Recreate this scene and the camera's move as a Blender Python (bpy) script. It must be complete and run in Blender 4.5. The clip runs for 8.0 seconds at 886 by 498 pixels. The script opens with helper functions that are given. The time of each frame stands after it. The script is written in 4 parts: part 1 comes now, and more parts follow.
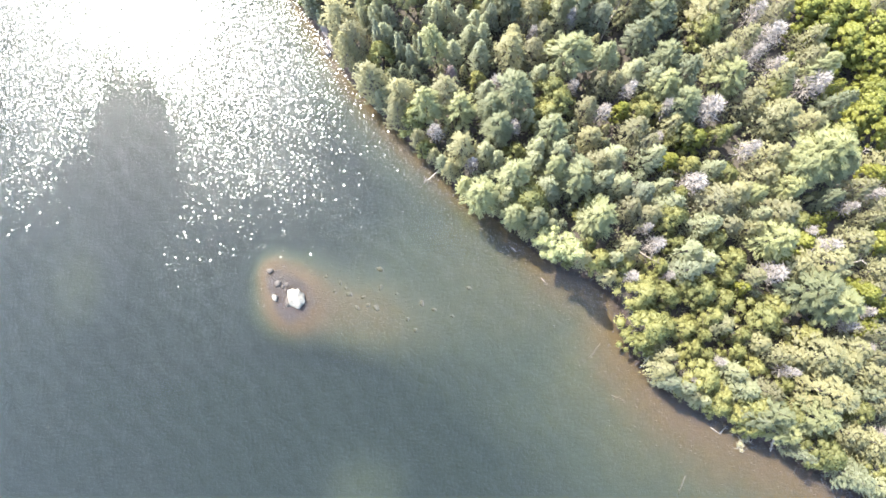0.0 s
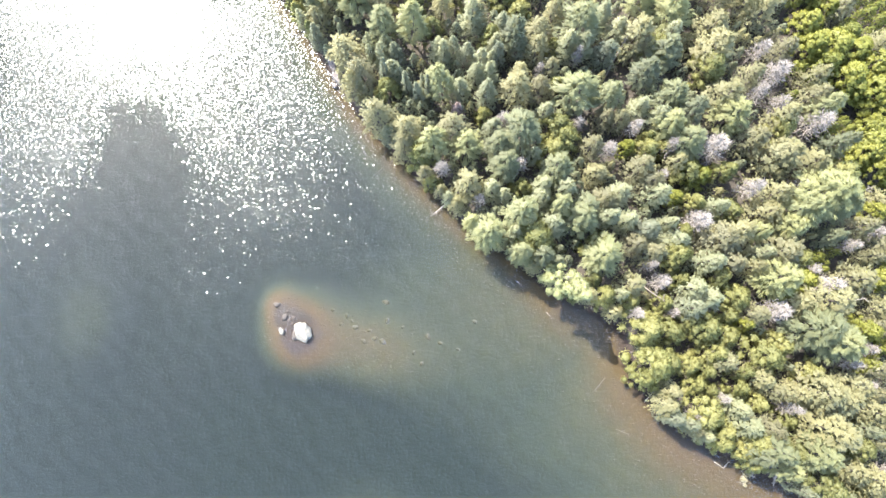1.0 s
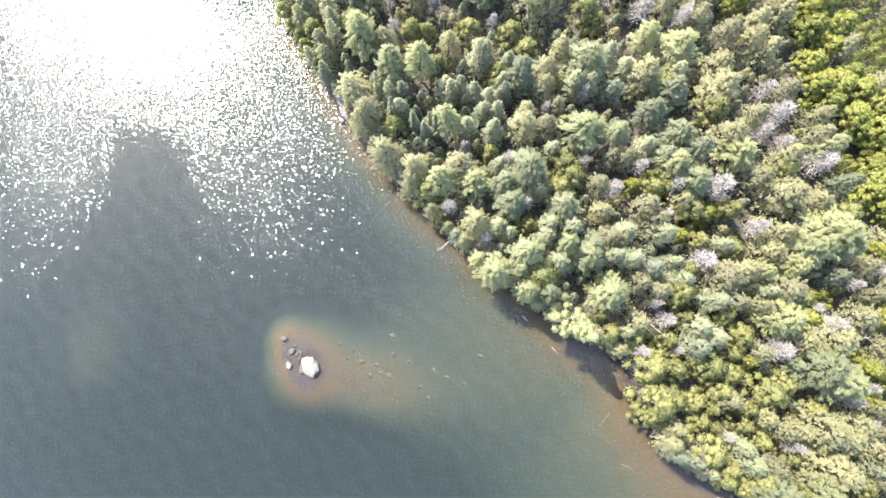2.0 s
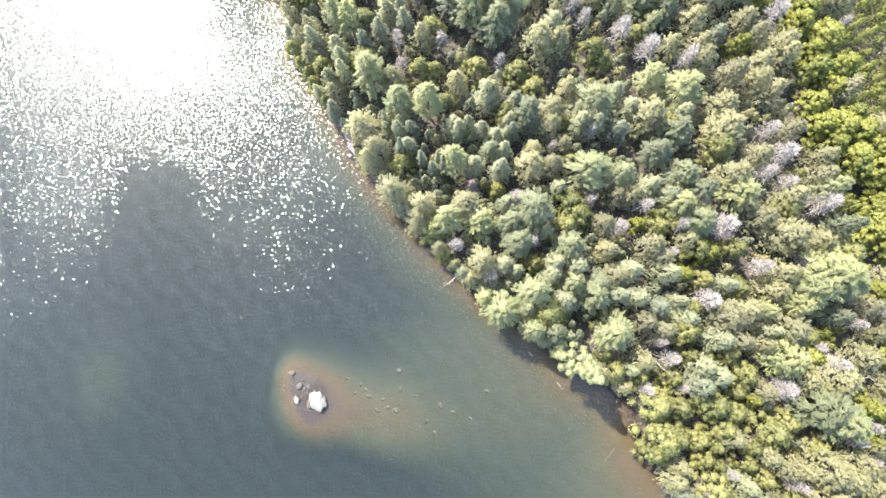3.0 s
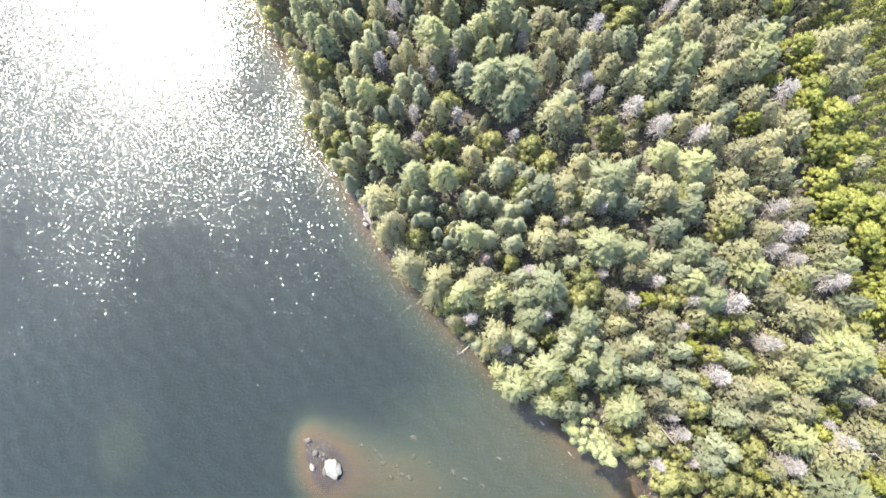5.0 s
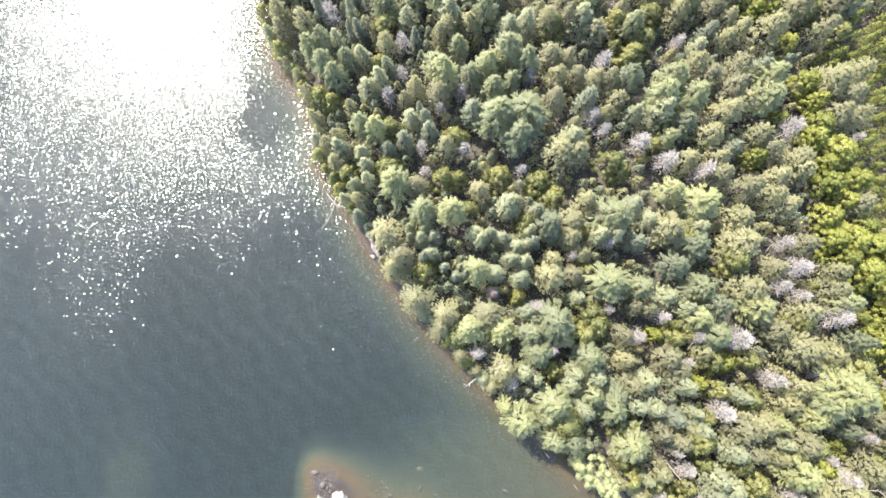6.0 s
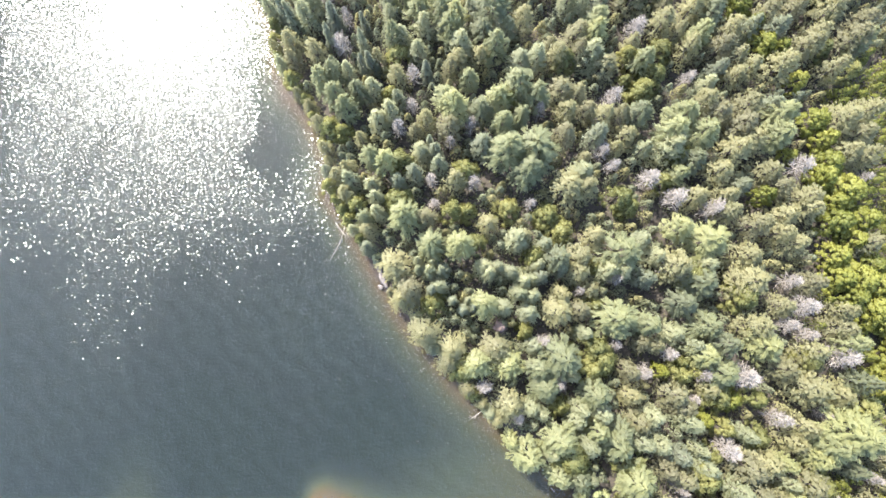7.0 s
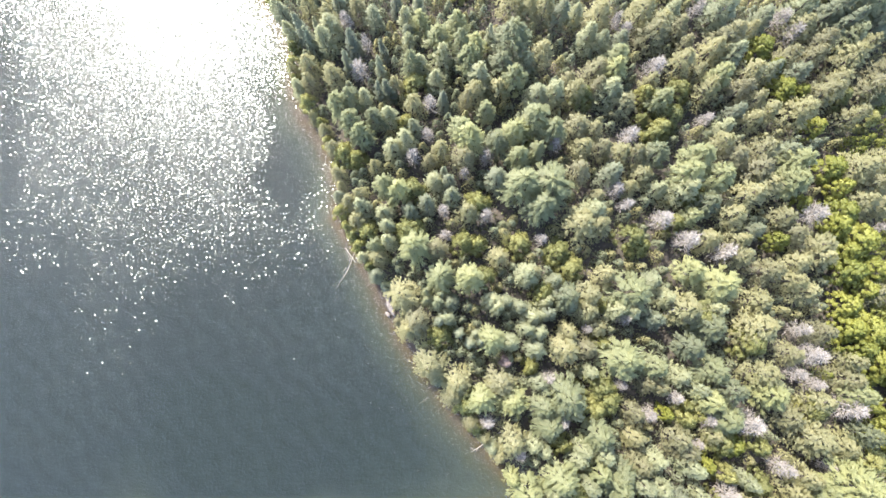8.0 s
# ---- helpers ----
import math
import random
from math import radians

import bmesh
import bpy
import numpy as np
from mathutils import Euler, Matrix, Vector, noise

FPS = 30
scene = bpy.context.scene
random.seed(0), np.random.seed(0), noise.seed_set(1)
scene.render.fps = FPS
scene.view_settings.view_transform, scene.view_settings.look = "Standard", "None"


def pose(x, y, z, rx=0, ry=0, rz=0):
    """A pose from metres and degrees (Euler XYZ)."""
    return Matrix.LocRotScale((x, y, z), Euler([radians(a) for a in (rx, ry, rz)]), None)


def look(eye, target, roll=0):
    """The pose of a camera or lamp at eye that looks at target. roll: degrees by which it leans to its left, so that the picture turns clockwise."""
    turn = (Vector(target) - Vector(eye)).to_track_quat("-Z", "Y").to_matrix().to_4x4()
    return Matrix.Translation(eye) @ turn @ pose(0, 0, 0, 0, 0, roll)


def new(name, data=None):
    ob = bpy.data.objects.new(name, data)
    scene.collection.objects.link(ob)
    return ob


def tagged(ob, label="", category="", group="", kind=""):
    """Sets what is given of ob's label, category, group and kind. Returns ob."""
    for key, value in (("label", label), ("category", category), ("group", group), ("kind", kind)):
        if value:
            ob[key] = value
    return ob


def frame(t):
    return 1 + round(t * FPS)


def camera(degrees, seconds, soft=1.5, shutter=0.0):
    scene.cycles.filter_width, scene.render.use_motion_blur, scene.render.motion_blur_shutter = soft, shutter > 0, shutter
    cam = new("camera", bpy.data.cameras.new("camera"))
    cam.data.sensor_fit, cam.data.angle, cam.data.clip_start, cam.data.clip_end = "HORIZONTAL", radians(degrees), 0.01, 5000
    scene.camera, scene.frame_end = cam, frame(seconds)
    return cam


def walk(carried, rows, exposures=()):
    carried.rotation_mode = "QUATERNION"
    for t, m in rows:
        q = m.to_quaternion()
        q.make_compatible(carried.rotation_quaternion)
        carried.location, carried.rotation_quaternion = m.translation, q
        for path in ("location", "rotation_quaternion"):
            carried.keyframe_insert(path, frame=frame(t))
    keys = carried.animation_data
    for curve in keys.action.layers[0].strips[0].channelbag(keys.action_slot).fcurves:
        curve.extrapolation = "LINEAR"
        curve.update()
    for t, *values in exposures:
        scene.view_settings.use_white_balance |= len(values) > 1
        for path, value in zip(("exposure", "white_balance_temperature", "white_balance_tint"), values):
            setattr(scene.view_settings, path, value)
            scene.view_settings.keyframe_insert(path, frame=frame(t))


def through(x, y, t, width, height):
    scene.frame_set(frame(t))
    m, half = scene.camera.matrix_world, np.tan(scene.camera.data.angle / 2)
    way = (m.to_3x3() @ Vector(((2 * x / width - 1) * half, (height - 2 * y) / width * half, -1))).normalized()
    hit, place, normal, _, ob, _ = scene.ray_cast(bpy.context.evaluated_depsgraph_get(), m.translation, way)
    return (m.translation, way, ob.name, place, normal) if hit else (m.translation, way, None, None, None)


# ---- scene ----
# The camera: a drone that drifts forward, climbs a little and looks almost straight down.
cam = camera(75.4, 8.0, soft=1.4)
METRES, EYE, TILT, LEAN, TURN = 60.0, 118.5, -83.74, 0.92, 0.0
ROWS = [
    (0.0, 0.0, 0.0, 0.0, 0.0, 0.0, -0.0),
    (0.5, -0.0159, -0.0064, 0.0608, -0.14, -0.08, -0.07),
    (1.0, -0.0323, -0.0118, 0.1208, -0.3, -0.07, -0.15),
    (1.5, -0.0459, -0.0188, 0.1822, -0.37, -0.08, -0.23),
    (3.0, -0.0862, -0.0458, 0.3662, -0.45, 0.08, -0.54),
    (3.5, -0.0992, -0.0554, 0.4287, -0.45, 0.1, -0.64),
    (4.0, -0.1133, -0.0642, 0.4895, -0.48, 0.17, -0.74),
    (4.5, -0.1283, -0.0734, 0.5534, -0.5, 0.15, -0.84),
    (6.0, -0.1718, -0.0966, 0.7405, -0.5, 0.1, -1.19),
    (6.5, -0.1861, -0.0996, 0.7976, -0.48, 0.14, -1.42),
    (7.0, -0.2009, -0.1011, 0.8529, -0.4, 0.22, -2.01),
    (7.5, -0.217, -0.0997, 0.9102, -0.28, 0.17, -3.25),
    (8.0, -0.2352, -0.097, 0.9648, -0.2, 0.2, -4.55),
]
walk(cam, [(t, pose(0, 0, EYE, TILT, LEAN, TURN) @ pose(METRES * x, METRES * y, METRES * z, 90 + pitch, roll, yaw)) for t, x, y, z, yaw, pitch, roll in ROWS],
     exposures=((0.0, 3.94), (4.5, 3.81), (8.0, 3.67)))

# ---- daylight ----
SUN_UP, SUN_LEFT = 52.0, 38.5
to_sun = Vector((-math.sin(radians(SUN_LEFT)) * math.cos(radians(SUN_UP)), math.cos(radians(SUN_LEFT)) * math.cos(radians(SUN_UP)), math.sin(radians(SUN_UP))))
world = bpy.data.worlds.new("sky")
scene.world = world
world.use_nodes = True
sky = world.node_tree.nodes.new("ShaderNodeTexSky")
sky.sky_type, sky.sun_disc = "NISHITA", False
sky.sun_elevation, sky.sun_rotation = radians(SUN_UP), radians(-SUN_LEFT)
sky.dust_density = 1.2
back = world.node_tree.nodes["Background"]
back.inputs["Strength"].default_value = 0.15
world.node_tree.links.new(sky.outputs[0], back.inputs["Color"])
lamp = bpy.data.lights.new("sun", "SUN")
lamp.energy, lamp.angle, lamp.color = 2.25, radians(0.53), (1.0, 0.96, 0.885)
sun = new("sun", lamp)
sun.matrix_world = look(to_sun * 300, (0, 0, 0))

rng = np.random.default_rng(11)


# ---- materials ----
def material(name, rough=0.8, spec=0.3):
    mat = bpy.data.materials.new(name)
    mat.use_nodes = True
    tree = mat.node_tree
    surface = tree.nodes["Principled BSDF"]
    surface.inputs["Roughness"].default_value = rough
    surface.inputs["Specular IOR Level"].default_value = spec
    return mat, tree, surface


def node(tree, kind, **values):
    made = tree.nodes.new("ShaderNode" + kind)
    for key, value in values.items():
        made.inputs[key].default_value = value
    return made


def ramp(tree, source, stops):
    made = tree.nodes.new("ShaderNodeValToRGB")
    cells = made.color_ramp.elements
    while len(cells) < len(stops):
        cells.new(0.5)
    for cell, (at, colour) in zip(cells, stops):
        cell.position, cell.color = at, (*colour, 1)
    tree.links.new(source, made.inputs[0])
    return made.outputs[0]


def mixed(tree, factor, a, b, blend="MIX"):
    made = tree.nodes.new("ShaderNodeMix")
    made.data_type, made.blend_type = "RGBA", blend
    for value, socket in ((factor, made.inputs[0]), (a, made.inputs[6]), (b, made.inputs[7])):
        if isinstance(value, bpy.types.NodeSocket):
            tree.links.new(value, socket)
        elif isinstance(value, tuple):
            socket.default_value = (*value, 1)
        else:
            socket.default_value = value
    return made.outputs[2]


def sums(tree, kind, a, b, clamp=False):
    made = tree.nodes.new("ShaderNodeMath")
    made.operation, made.use_clamp = kind, clamp
    for value, socket in ((a, made.inputs[0]), (b, made.inputs[1])):
        if isinstance(value, bpy.types.NodeSocket):
            tree.links.new(value, socket)
        else:
            socket.default_value = value
    return made.outputs[0]


def grain(tree, scale, detail=4.0, rough=0.55, stretch=None):
    place = tree.nodes.new("ShaderNodeNewGeometry").outputs["Position"]
    if stretch:
        turn = tree.nodes.new("ShaderNodeMapping")
        turn.inputs["Scale"].default_value = stretch
        tree.links.new(place, turn.inputs["Vector"])
        place = turn.outputs[0]
    made = node(tree, "TexNoise", Scale=scale, Detail=detail, Roughness=rough)
    tree.links.new(place, made.inputs["Vector"])
    return made.outputs[0]


def bumped(tree, surface, height, strength, distance):
    made = node(tree, "Bump", Strength=strength, Distance=distance)
    tree.links.new(height, made.inputs["Height"])
    tree.links.new(made.outputs[0], surface.inputs["Normal"])


def leaf_material(name, dark, mid, light, through=0.58):
    """Needles or leaves: a tone for each tree, a tone for each spray, some light let through."""
    mat, tree, surface = material(name, 0.55, 0.25)
    whole = tree.nodes.new("ShaderNodeObjectInfo").outputs["Random"]
    spray = tree.nodes.new("ShaderNodeNewGeometry").outputs["Random Per Island"]
    tone = sums(tree, "ADD", sums(tree, "MULTIPLY", whole, 0.70), sums(tree, "MULTIPLY", spray, 0.14))
    tone = sums(tree, "ADD", tone, sums(tree, "MULTIPLY", sums(tree, "SUBTRACT", grain(tree, 0.8, 3, 0.6), 0.42), 0.5))
    colour = ramp(tree, tone, ((0.0, dark), (0.5, mid), (1.0, light)))
    tree.links.new(colour, surface.inputs["Base Color"])
    glow = tree.nodes.new("ShaderNodeBsdfTranslucent")
    tree.links.new(colour, glow.inputs["Color"])
    blend = tree.nodes.new("ShaderNodeMixShader")
    blend.inputs[0].default_value = through
    tree.links.new(surface.outputs[0], blend.inputs[1])
    tree.links.new(glow.outputs[0], blend.inputs[2])
    tree.links.new(blend.outputs[0], tree.nodes["Material Output"].inputs["Surface"])
    return mat


def plain_material(name, dark, light, scale, rough=0.85, relief=0.02, stretch=None):
    mat, tree, surface = material(name, rough, 0.25)
    fine, broad = grain(tree, scale, 6, 0.65, stretch), grain(tree, scale * 0.13, 3)
    tone = sums(tree, "ADD", sums(tree, "MULTIPLY", fine, 0.6), sums(tree, "MULTIPLY", broad, 0.4))
    tree.links.new(ramp(tree, tone, ((0.33, dark), (0.66, light))), surface.inputs["Base Color"])
    bumped(tree, surface, fine, 0.6, relief)
    return mat


NEEDLES = {
    "white_pine": leaf_material("pine_needles", (0.0802, 0.0869, 0.0508), (0.1584, 0.1616, 0.0741), (0.2237, 0.2183, 0.0879)),
    "cedar_tree": leaf_material("cedar_sprays", (0.0983, 0.1055, 0.0691), (0.1692, 0.1749, 0.0961), (0.2315, 0.2249, 0.1186)),
    "spruce_tree": leaf_material("spruce_needles", (0.0846, 0.0930, 0.0625), (0.1289, 0.1355, 0.0804), (0.1869, 0.1849, 0.1005)),
    "hemlock_tree": leaf_material("hemlock_needles", (0.1045, 0.0957, 0.0532), (0.1589, 0.1488, 0.0710), (0.1966, 0.1786, 0.0843)),
    "bushy_cedar": leaf_material("young_cedar_sprays", (0.0943, 0.0969, 0.0358), (0.1493, 0.1459, 0.0488), (0.2016, 0.1884, 0.0667)),
    "maple_tree": leaf_material("maple_leaves", (0.0838, 0.0894, 0.0176), (0.1310, 0.1326, 0.0240), (0.1696, 0.1634, 0.0336), 0.5),
    "birch_tree": leaf_material("birch_leaves", (0.1486, 0.1523, 0.0653), (0.1798, 0.1814, 0.0788), (0.2159, 0.2106, 0.0975), 0.45),
}
SHRUB = leaf_material("shrub_leaves", (0.0620, 0.0680, 0.0340), (0.1000, 0.1050, 0.0500), (0.1450, 0.1430, 0.0680))
BARK = plain_material("bark", (0.0300, 0.0225, 0.0188), (0.0825, 0.0675, 0.0525), 5.0, 0.9, 0.03, (1, 1, 0.2))
DEADWOOD = plain_material("weathered_deadwood", (0.0950, 0.0800, 0.0660), (0.1640, 0.1420, 0.1200), 3.0, 0.85, 0.02)
DRIFTWOOD = plain_material("driftwood", (0.1125, 0.0938, 0.0750), (0.2250, 0.2025, 0.1725), 4.0, 0.8, 0.02)
SUNKWOOD = plain_material("sunken_wood", (0.0338, 0.0270, 0.0180), (0.0638, 0.0525, 0.0375), 4.0, 0.8, 0.02)
ROCK = plain_material("pale_granite", (0.0570, 0.0490, 0.0370), (0.1180, 0.1070, 0.0850), 1.6, 0.8, 0.08)
LEDGE = plain_material("pale_pinkish_rock", (0.0480, 0.0390, 0.0340), (0.0980, 0.0820, 0.0720), 1.6, 0.8, 0.08)
STONE = plain_material("lake_stone", (0.0200, 0.0160, 0.0120), (0.0460, 0.0365, 0.0285), 2.0, 0.8, 0.05)
SUNKSTONE = plain_material("algae_covered_stone", (0.0180, 0.0160, 0.0085), (0.0400, 0.0350, 0.0200), 2.0, 0.8, 0.05)
STRAW = plain_material("straw_dry_needles", (0.0950, 0.0830, 0.0480), (0.1750, 0.1580, 0.0950), 6.0, 0.9, 0.03)
RUST = plain_material("brown_dead_needles", (0.0562, 0.0390, 0.0315), (0.1237, 0.0863, 0.0690), 6.0, 0.9, 0.03)


def ground_material():
    """Lake bed and forest floor in one sheet: sand and gravel in the shallows, the deep bed painted dark green for
    light lost in the water, needle litter ashore.
    """
    mat, tree, surface = material("lake_bed_and_forest_floor", 0.9, 0.2)
    place = tree.nodes.new("ShaderNodeNewGeometry").outputs["Position"]
    cut = tree.nodes.new("ShaderNodeSeparateXYZ")
    tree.links.new(place, cut.inputs[0])
    broad, fine = grain(tree, 0.11, 4, 0.6), grain(tree, 1.3, 6, 0.7)
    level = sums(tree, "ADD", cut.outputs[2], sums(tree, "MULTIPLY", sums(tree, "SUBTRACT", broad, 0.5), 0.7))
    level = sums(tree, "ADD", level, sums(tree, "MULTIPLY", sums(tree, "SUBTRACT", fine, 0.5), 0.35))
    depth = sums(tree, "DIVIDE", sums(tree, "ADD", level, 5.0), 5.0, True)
    # Low stops stand for light lost in deep water, painted onto the bed.
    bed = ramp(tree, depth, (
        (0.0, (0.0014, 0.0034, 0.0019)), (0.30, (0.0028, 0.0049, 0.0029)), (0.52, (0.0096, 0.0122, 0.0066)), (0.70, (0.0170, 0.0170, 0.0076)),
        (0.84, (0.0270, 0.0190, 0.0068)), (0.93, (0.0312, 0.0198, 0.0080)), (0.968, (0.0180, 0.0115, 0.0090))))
    speck = ramp(tree, grain(tree, 1.9, 7, 0.75), ((0.34, (0.3750, 0.3900, 0.4050)), (0.5, (1.0, 1.0, 1.0)), (0.68, (1.55, 1.48, 1.40))))
    bed = mixed(tree, 0.75, bed, speck, "MULTIPLY")
    litter = ramp(tree, fine, ((0.3, (0.0165, 0.0142, 0.0112)), (0.55, (0.0338, 0.0277, 0.0210)), (0.75, (0.0638, 0.0510, 0.0375))))
    ashore = ramp(tree, sums(tree, "ADD", cut.outputs[2], 0.0), ((0.12, (0, 0, 0)), (0.30, (1, 1, 1))))
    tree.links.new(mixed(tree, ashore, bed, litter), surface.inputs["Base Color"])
    bumped(tree, surface, fine, 0.7, 0.15)
    return mat


def water_material():
    """Clear lake water under a light wind: small facets of waves, steeper where gusts reach, calm in lanes and in the lee of the trees."""
    mat, tree, surface = material("lake_water")
    tree.nodes.remove(surface)
    place = tree.nodes.new("ShaderNodeNewGeometry").outputs["Position"]
    cut = tree.nodes.new("ShaderNodeSeparateXYZ")
    tree.links.new(place, cut.inputs[0])
    warp = sums(tree, "MULTIPLY", sums(tree, "SUBTRACT", grain(tree, 0.06, 3, 0.6), 0.5), 26.0)

    def lane(x, y, wide, long):
        """A calm lane: 1 in its middle, 0 outside."""
        u = sums(tree, "DIVIDE", sums(tree, "ADD", sums(tree, "SUBTRACT", cut.outputs[0], x), warp), wide)
        v = sums(tree, "DIVIDE", sums(tree, "ADD", sums(tree, "SUBTRACT", cut.outputs[1], y), warp), long)
        r = sums(tree, "ADD", sums(tree, "MULTIPLY", u, u), sums(tree, "MULTIPLY", v, v))
        return sums(tree, "POWER", 2.718, sums(tree, "MULTIPLY", sums(tree, "MULTIPLY", r, r), -1.0))

    gusts = ramp(tree, grain(tree, 0.035, 3, 0.55), ((0.30, (0.70, 0.70, 0.70)), (0.65, (1, 1, 1))))
    for x, y, wide, long, calm in CALMS:
        gusts = sums(tree, "MULTIPLY", gusts, sums(tree, "SUBTRACT", 1.0, sums(tree, "MULTIPLY", lane(x, y, wide, long), calm)))
    def facets(scale, spread):
        """Small flat facets of waves, each with a lean of its own; the leans thin out towards the steep ones."""
        cell = tree.nodes.new("ShaderNodeTexVoronoi")
        cell.voronoi_dimensions = "2D"
        cell.inputs["Scale"].default_value = scale
        tree.links.new(place, cell.inputs["Vector"])
        part = tree.nodes.new("ShaderNodeSeparateColor")
        tree.links.new(cell.outputs["Color"], part.inputs[0])
        rare = sums(tree, "MULTIPLY", sums(tree, "LOGARITHM", sums(tree, "SUBTRACT", 1.0001, part.outputs[0]), math.e), -2.0)
        steep = sums(tree, "MULTIPLY", sums(tree, "MULTIPLY", sums(tree, "POWER", rare, 0.5), spread), gusts)
        turn = sums(tree, "MULTIPLY", part.outputs[1], math.tau)
        lean = tree.nodes.new("ShaderNodeCombineXYZ")
        # The wind pushes the waves over a little to one side.
        tree.links.new(sums(tree, "ADD", sums(tree, "MULTIPLY", sums(tree, "COSINE", turn, 0.0), steep), 0.034), lean.inputs[0])
        tree.links.new(sums(tree, "ADD", sums(tree, "MULTIPLY", sums(tree, "SINE", turn, 0.0), steep), 0.022), lean.inputs[1])
        lean.inputs[2].default_value = 1.0
        level = tree.nodes.new("ShaderNodeVectorMath")
        level.operation = "NORMALIZE"
        tree.links.new(lean.outputs[0], level.inputs[0])
        shine = node(tree, "BsdfGlossy", Roughness=0.18)
        shine.distribution = "BECKMANN"
        shine.inputs["Color"].default_value = (0.83, 0.86, 0.85, 1)
        tree.links.new(level.outputs[0], shine.inputs["Normal"])
        return shine

    glints, broader, swells = facets(9.0, 0.095), facets(4.7, 0.105), facets(2.2, 0.02)
    # Ripples too small to see: rougher where the wind is stronger.
    tree.links.new(sums(tree, "MULTIPLY", gusts, 0.20), swells.inputs["Roughness"])
    fine = sums(tree, "ADD", sums(tree, "MULTIPLY", gusts, 0.13), 0.06)
    for shine in (glints, broader):
        tree.links.new(fine, shine.inputs["Roughness"])
    facing = tree.nodes.new("ShaderNodeMixShader")
    facing.inputs[0].default_value = 0.7
    tree.links.new(glints.outputs[0], facing.inputs[1])
    tree.links.new(broader.outputs[0], facing.inputs[2])
    both = tree.nodes.new("ShaderNodeMixShader")
    both.inputs[0].default_value = 0.2
    tree.links.new(facing.outputs[0], both.inputs[1])
    tree.links.new(swells.outputs[0], both.inputs[2])
    clear = node(tree, "BsdfTransparent")
    clear.inputs["Color"].default_value = (0.93, 0.97, 0.96, 1)
    edge = node(tree, "Fresnel", IOR=1.275)
    blend = tree.nodes.new("ShaderNodeMixShader")
    tree.links.new(edge.outputs[0], blend.inputs[0])
    tree.links.new(clear.outputs[0], blend.inputs[1])
    tree.links.new(both.outputs[0], blend.inputs[2])
    tree.links.new(blend.outputs[0], tree.nodes["Material Output"].inputs["Surface"])
    return mat


# Wind on the lake: middle, half breadth and half length of each lane, how calm (below 0: gusty).
CALMS = ((-69, 23, 9, 40, 0.90), (-53, 96, 10, 18, 0.72), (-20, -18, 40, 24, 0.5), (-124, 96, 10, 26, 0.35), (-60, 26, 80, 40, 0.24), (-95, 34, 13, 22, -0.40), (-36, 40, 13, 16, -0.35), (-84, 88, 36, 40, -0.50))


# ---- land and lake ----
SHORE = [(420, -190), (150, -72), (82, -36), (69, -29), (57, -23), (49.7, -19.2), (43.6, -15.6), (40, -10.5), (36.6, -7.2), (35.8, -3.2), (34.6, 0.8),
         (33.4, 4.4), (28.4, 7.4), (22.2, 9.6), (17.6, 13.5), (11.8, 18.3), (5.9, 22.6), (0, 27), (-6.6, 33.4), (-14.3, 41.6), (-21, 49), (-26.4, 56.5),
         (-31.6, 65), (-35.7, 71.6), (-40.2, 77.6), (-40.2, 84.5), (-42.5, 89.8), (-45.4, 96.3), (-50.6, 101.5), (-53.4, 108.2), (-54.5, 116.6),
         (-60, 125.5), (-85, 160), (-170, 280), (-700, 900), (-1500, 2600)]


def shore_distance(x, y):
    """Metres from the waterline: ashore plus, in the lake minus."""
    x, y = np.asarray(x, float), np.asarray(y, float)
    near, inside = np.full(x.shape, 1e9), np.zeros(x.shape, bool)
    ring = SHORE + [(2600, 2600), (2600, -2600), (700, -2600)]
    for n, ((ax, ay), (bx, by)) in enumerate(zip(ring, ring[1:] + ring[:1])):
        dx, dy = bx - ax, by - ay
        if n < len(SHORE) - 1 or n == len(ring) - 1:
            u = np.clip(((x - ax) * dx + (y - ay) * dy) / (dx * dx + dy * dy), 0, 1)
            near = np.minimum(near, np.hypot(x - ax - u * dx, y - ay - u * dy))
        crosses = (ay > y) != (by > y)
        at = ax + (y - ay) * dx / (dy if dy else 1e-9)
        inside ^= crosses & (x < at)
    return np.where(inside, near, -near)


# Shoals: middle, reach along and across, turn in degrees, how much of the depth they fill.
SHOALS = ((-33.5, 2.3, 8.8, 9.6, 0, 0.985), (-21.5, -0.6, 17.0, 8.6, -18, 0.68), (-37.6, 8.2, 4.6, 5.0, 0, 0.8), (-80, 5, 8, 12, 0, 0.37), (-18, -37, 10, 8, 0, 0.36), (2, -14, 22, 9, -25, 0.12), (-6, 6, 22, 12, -32, 0.32))


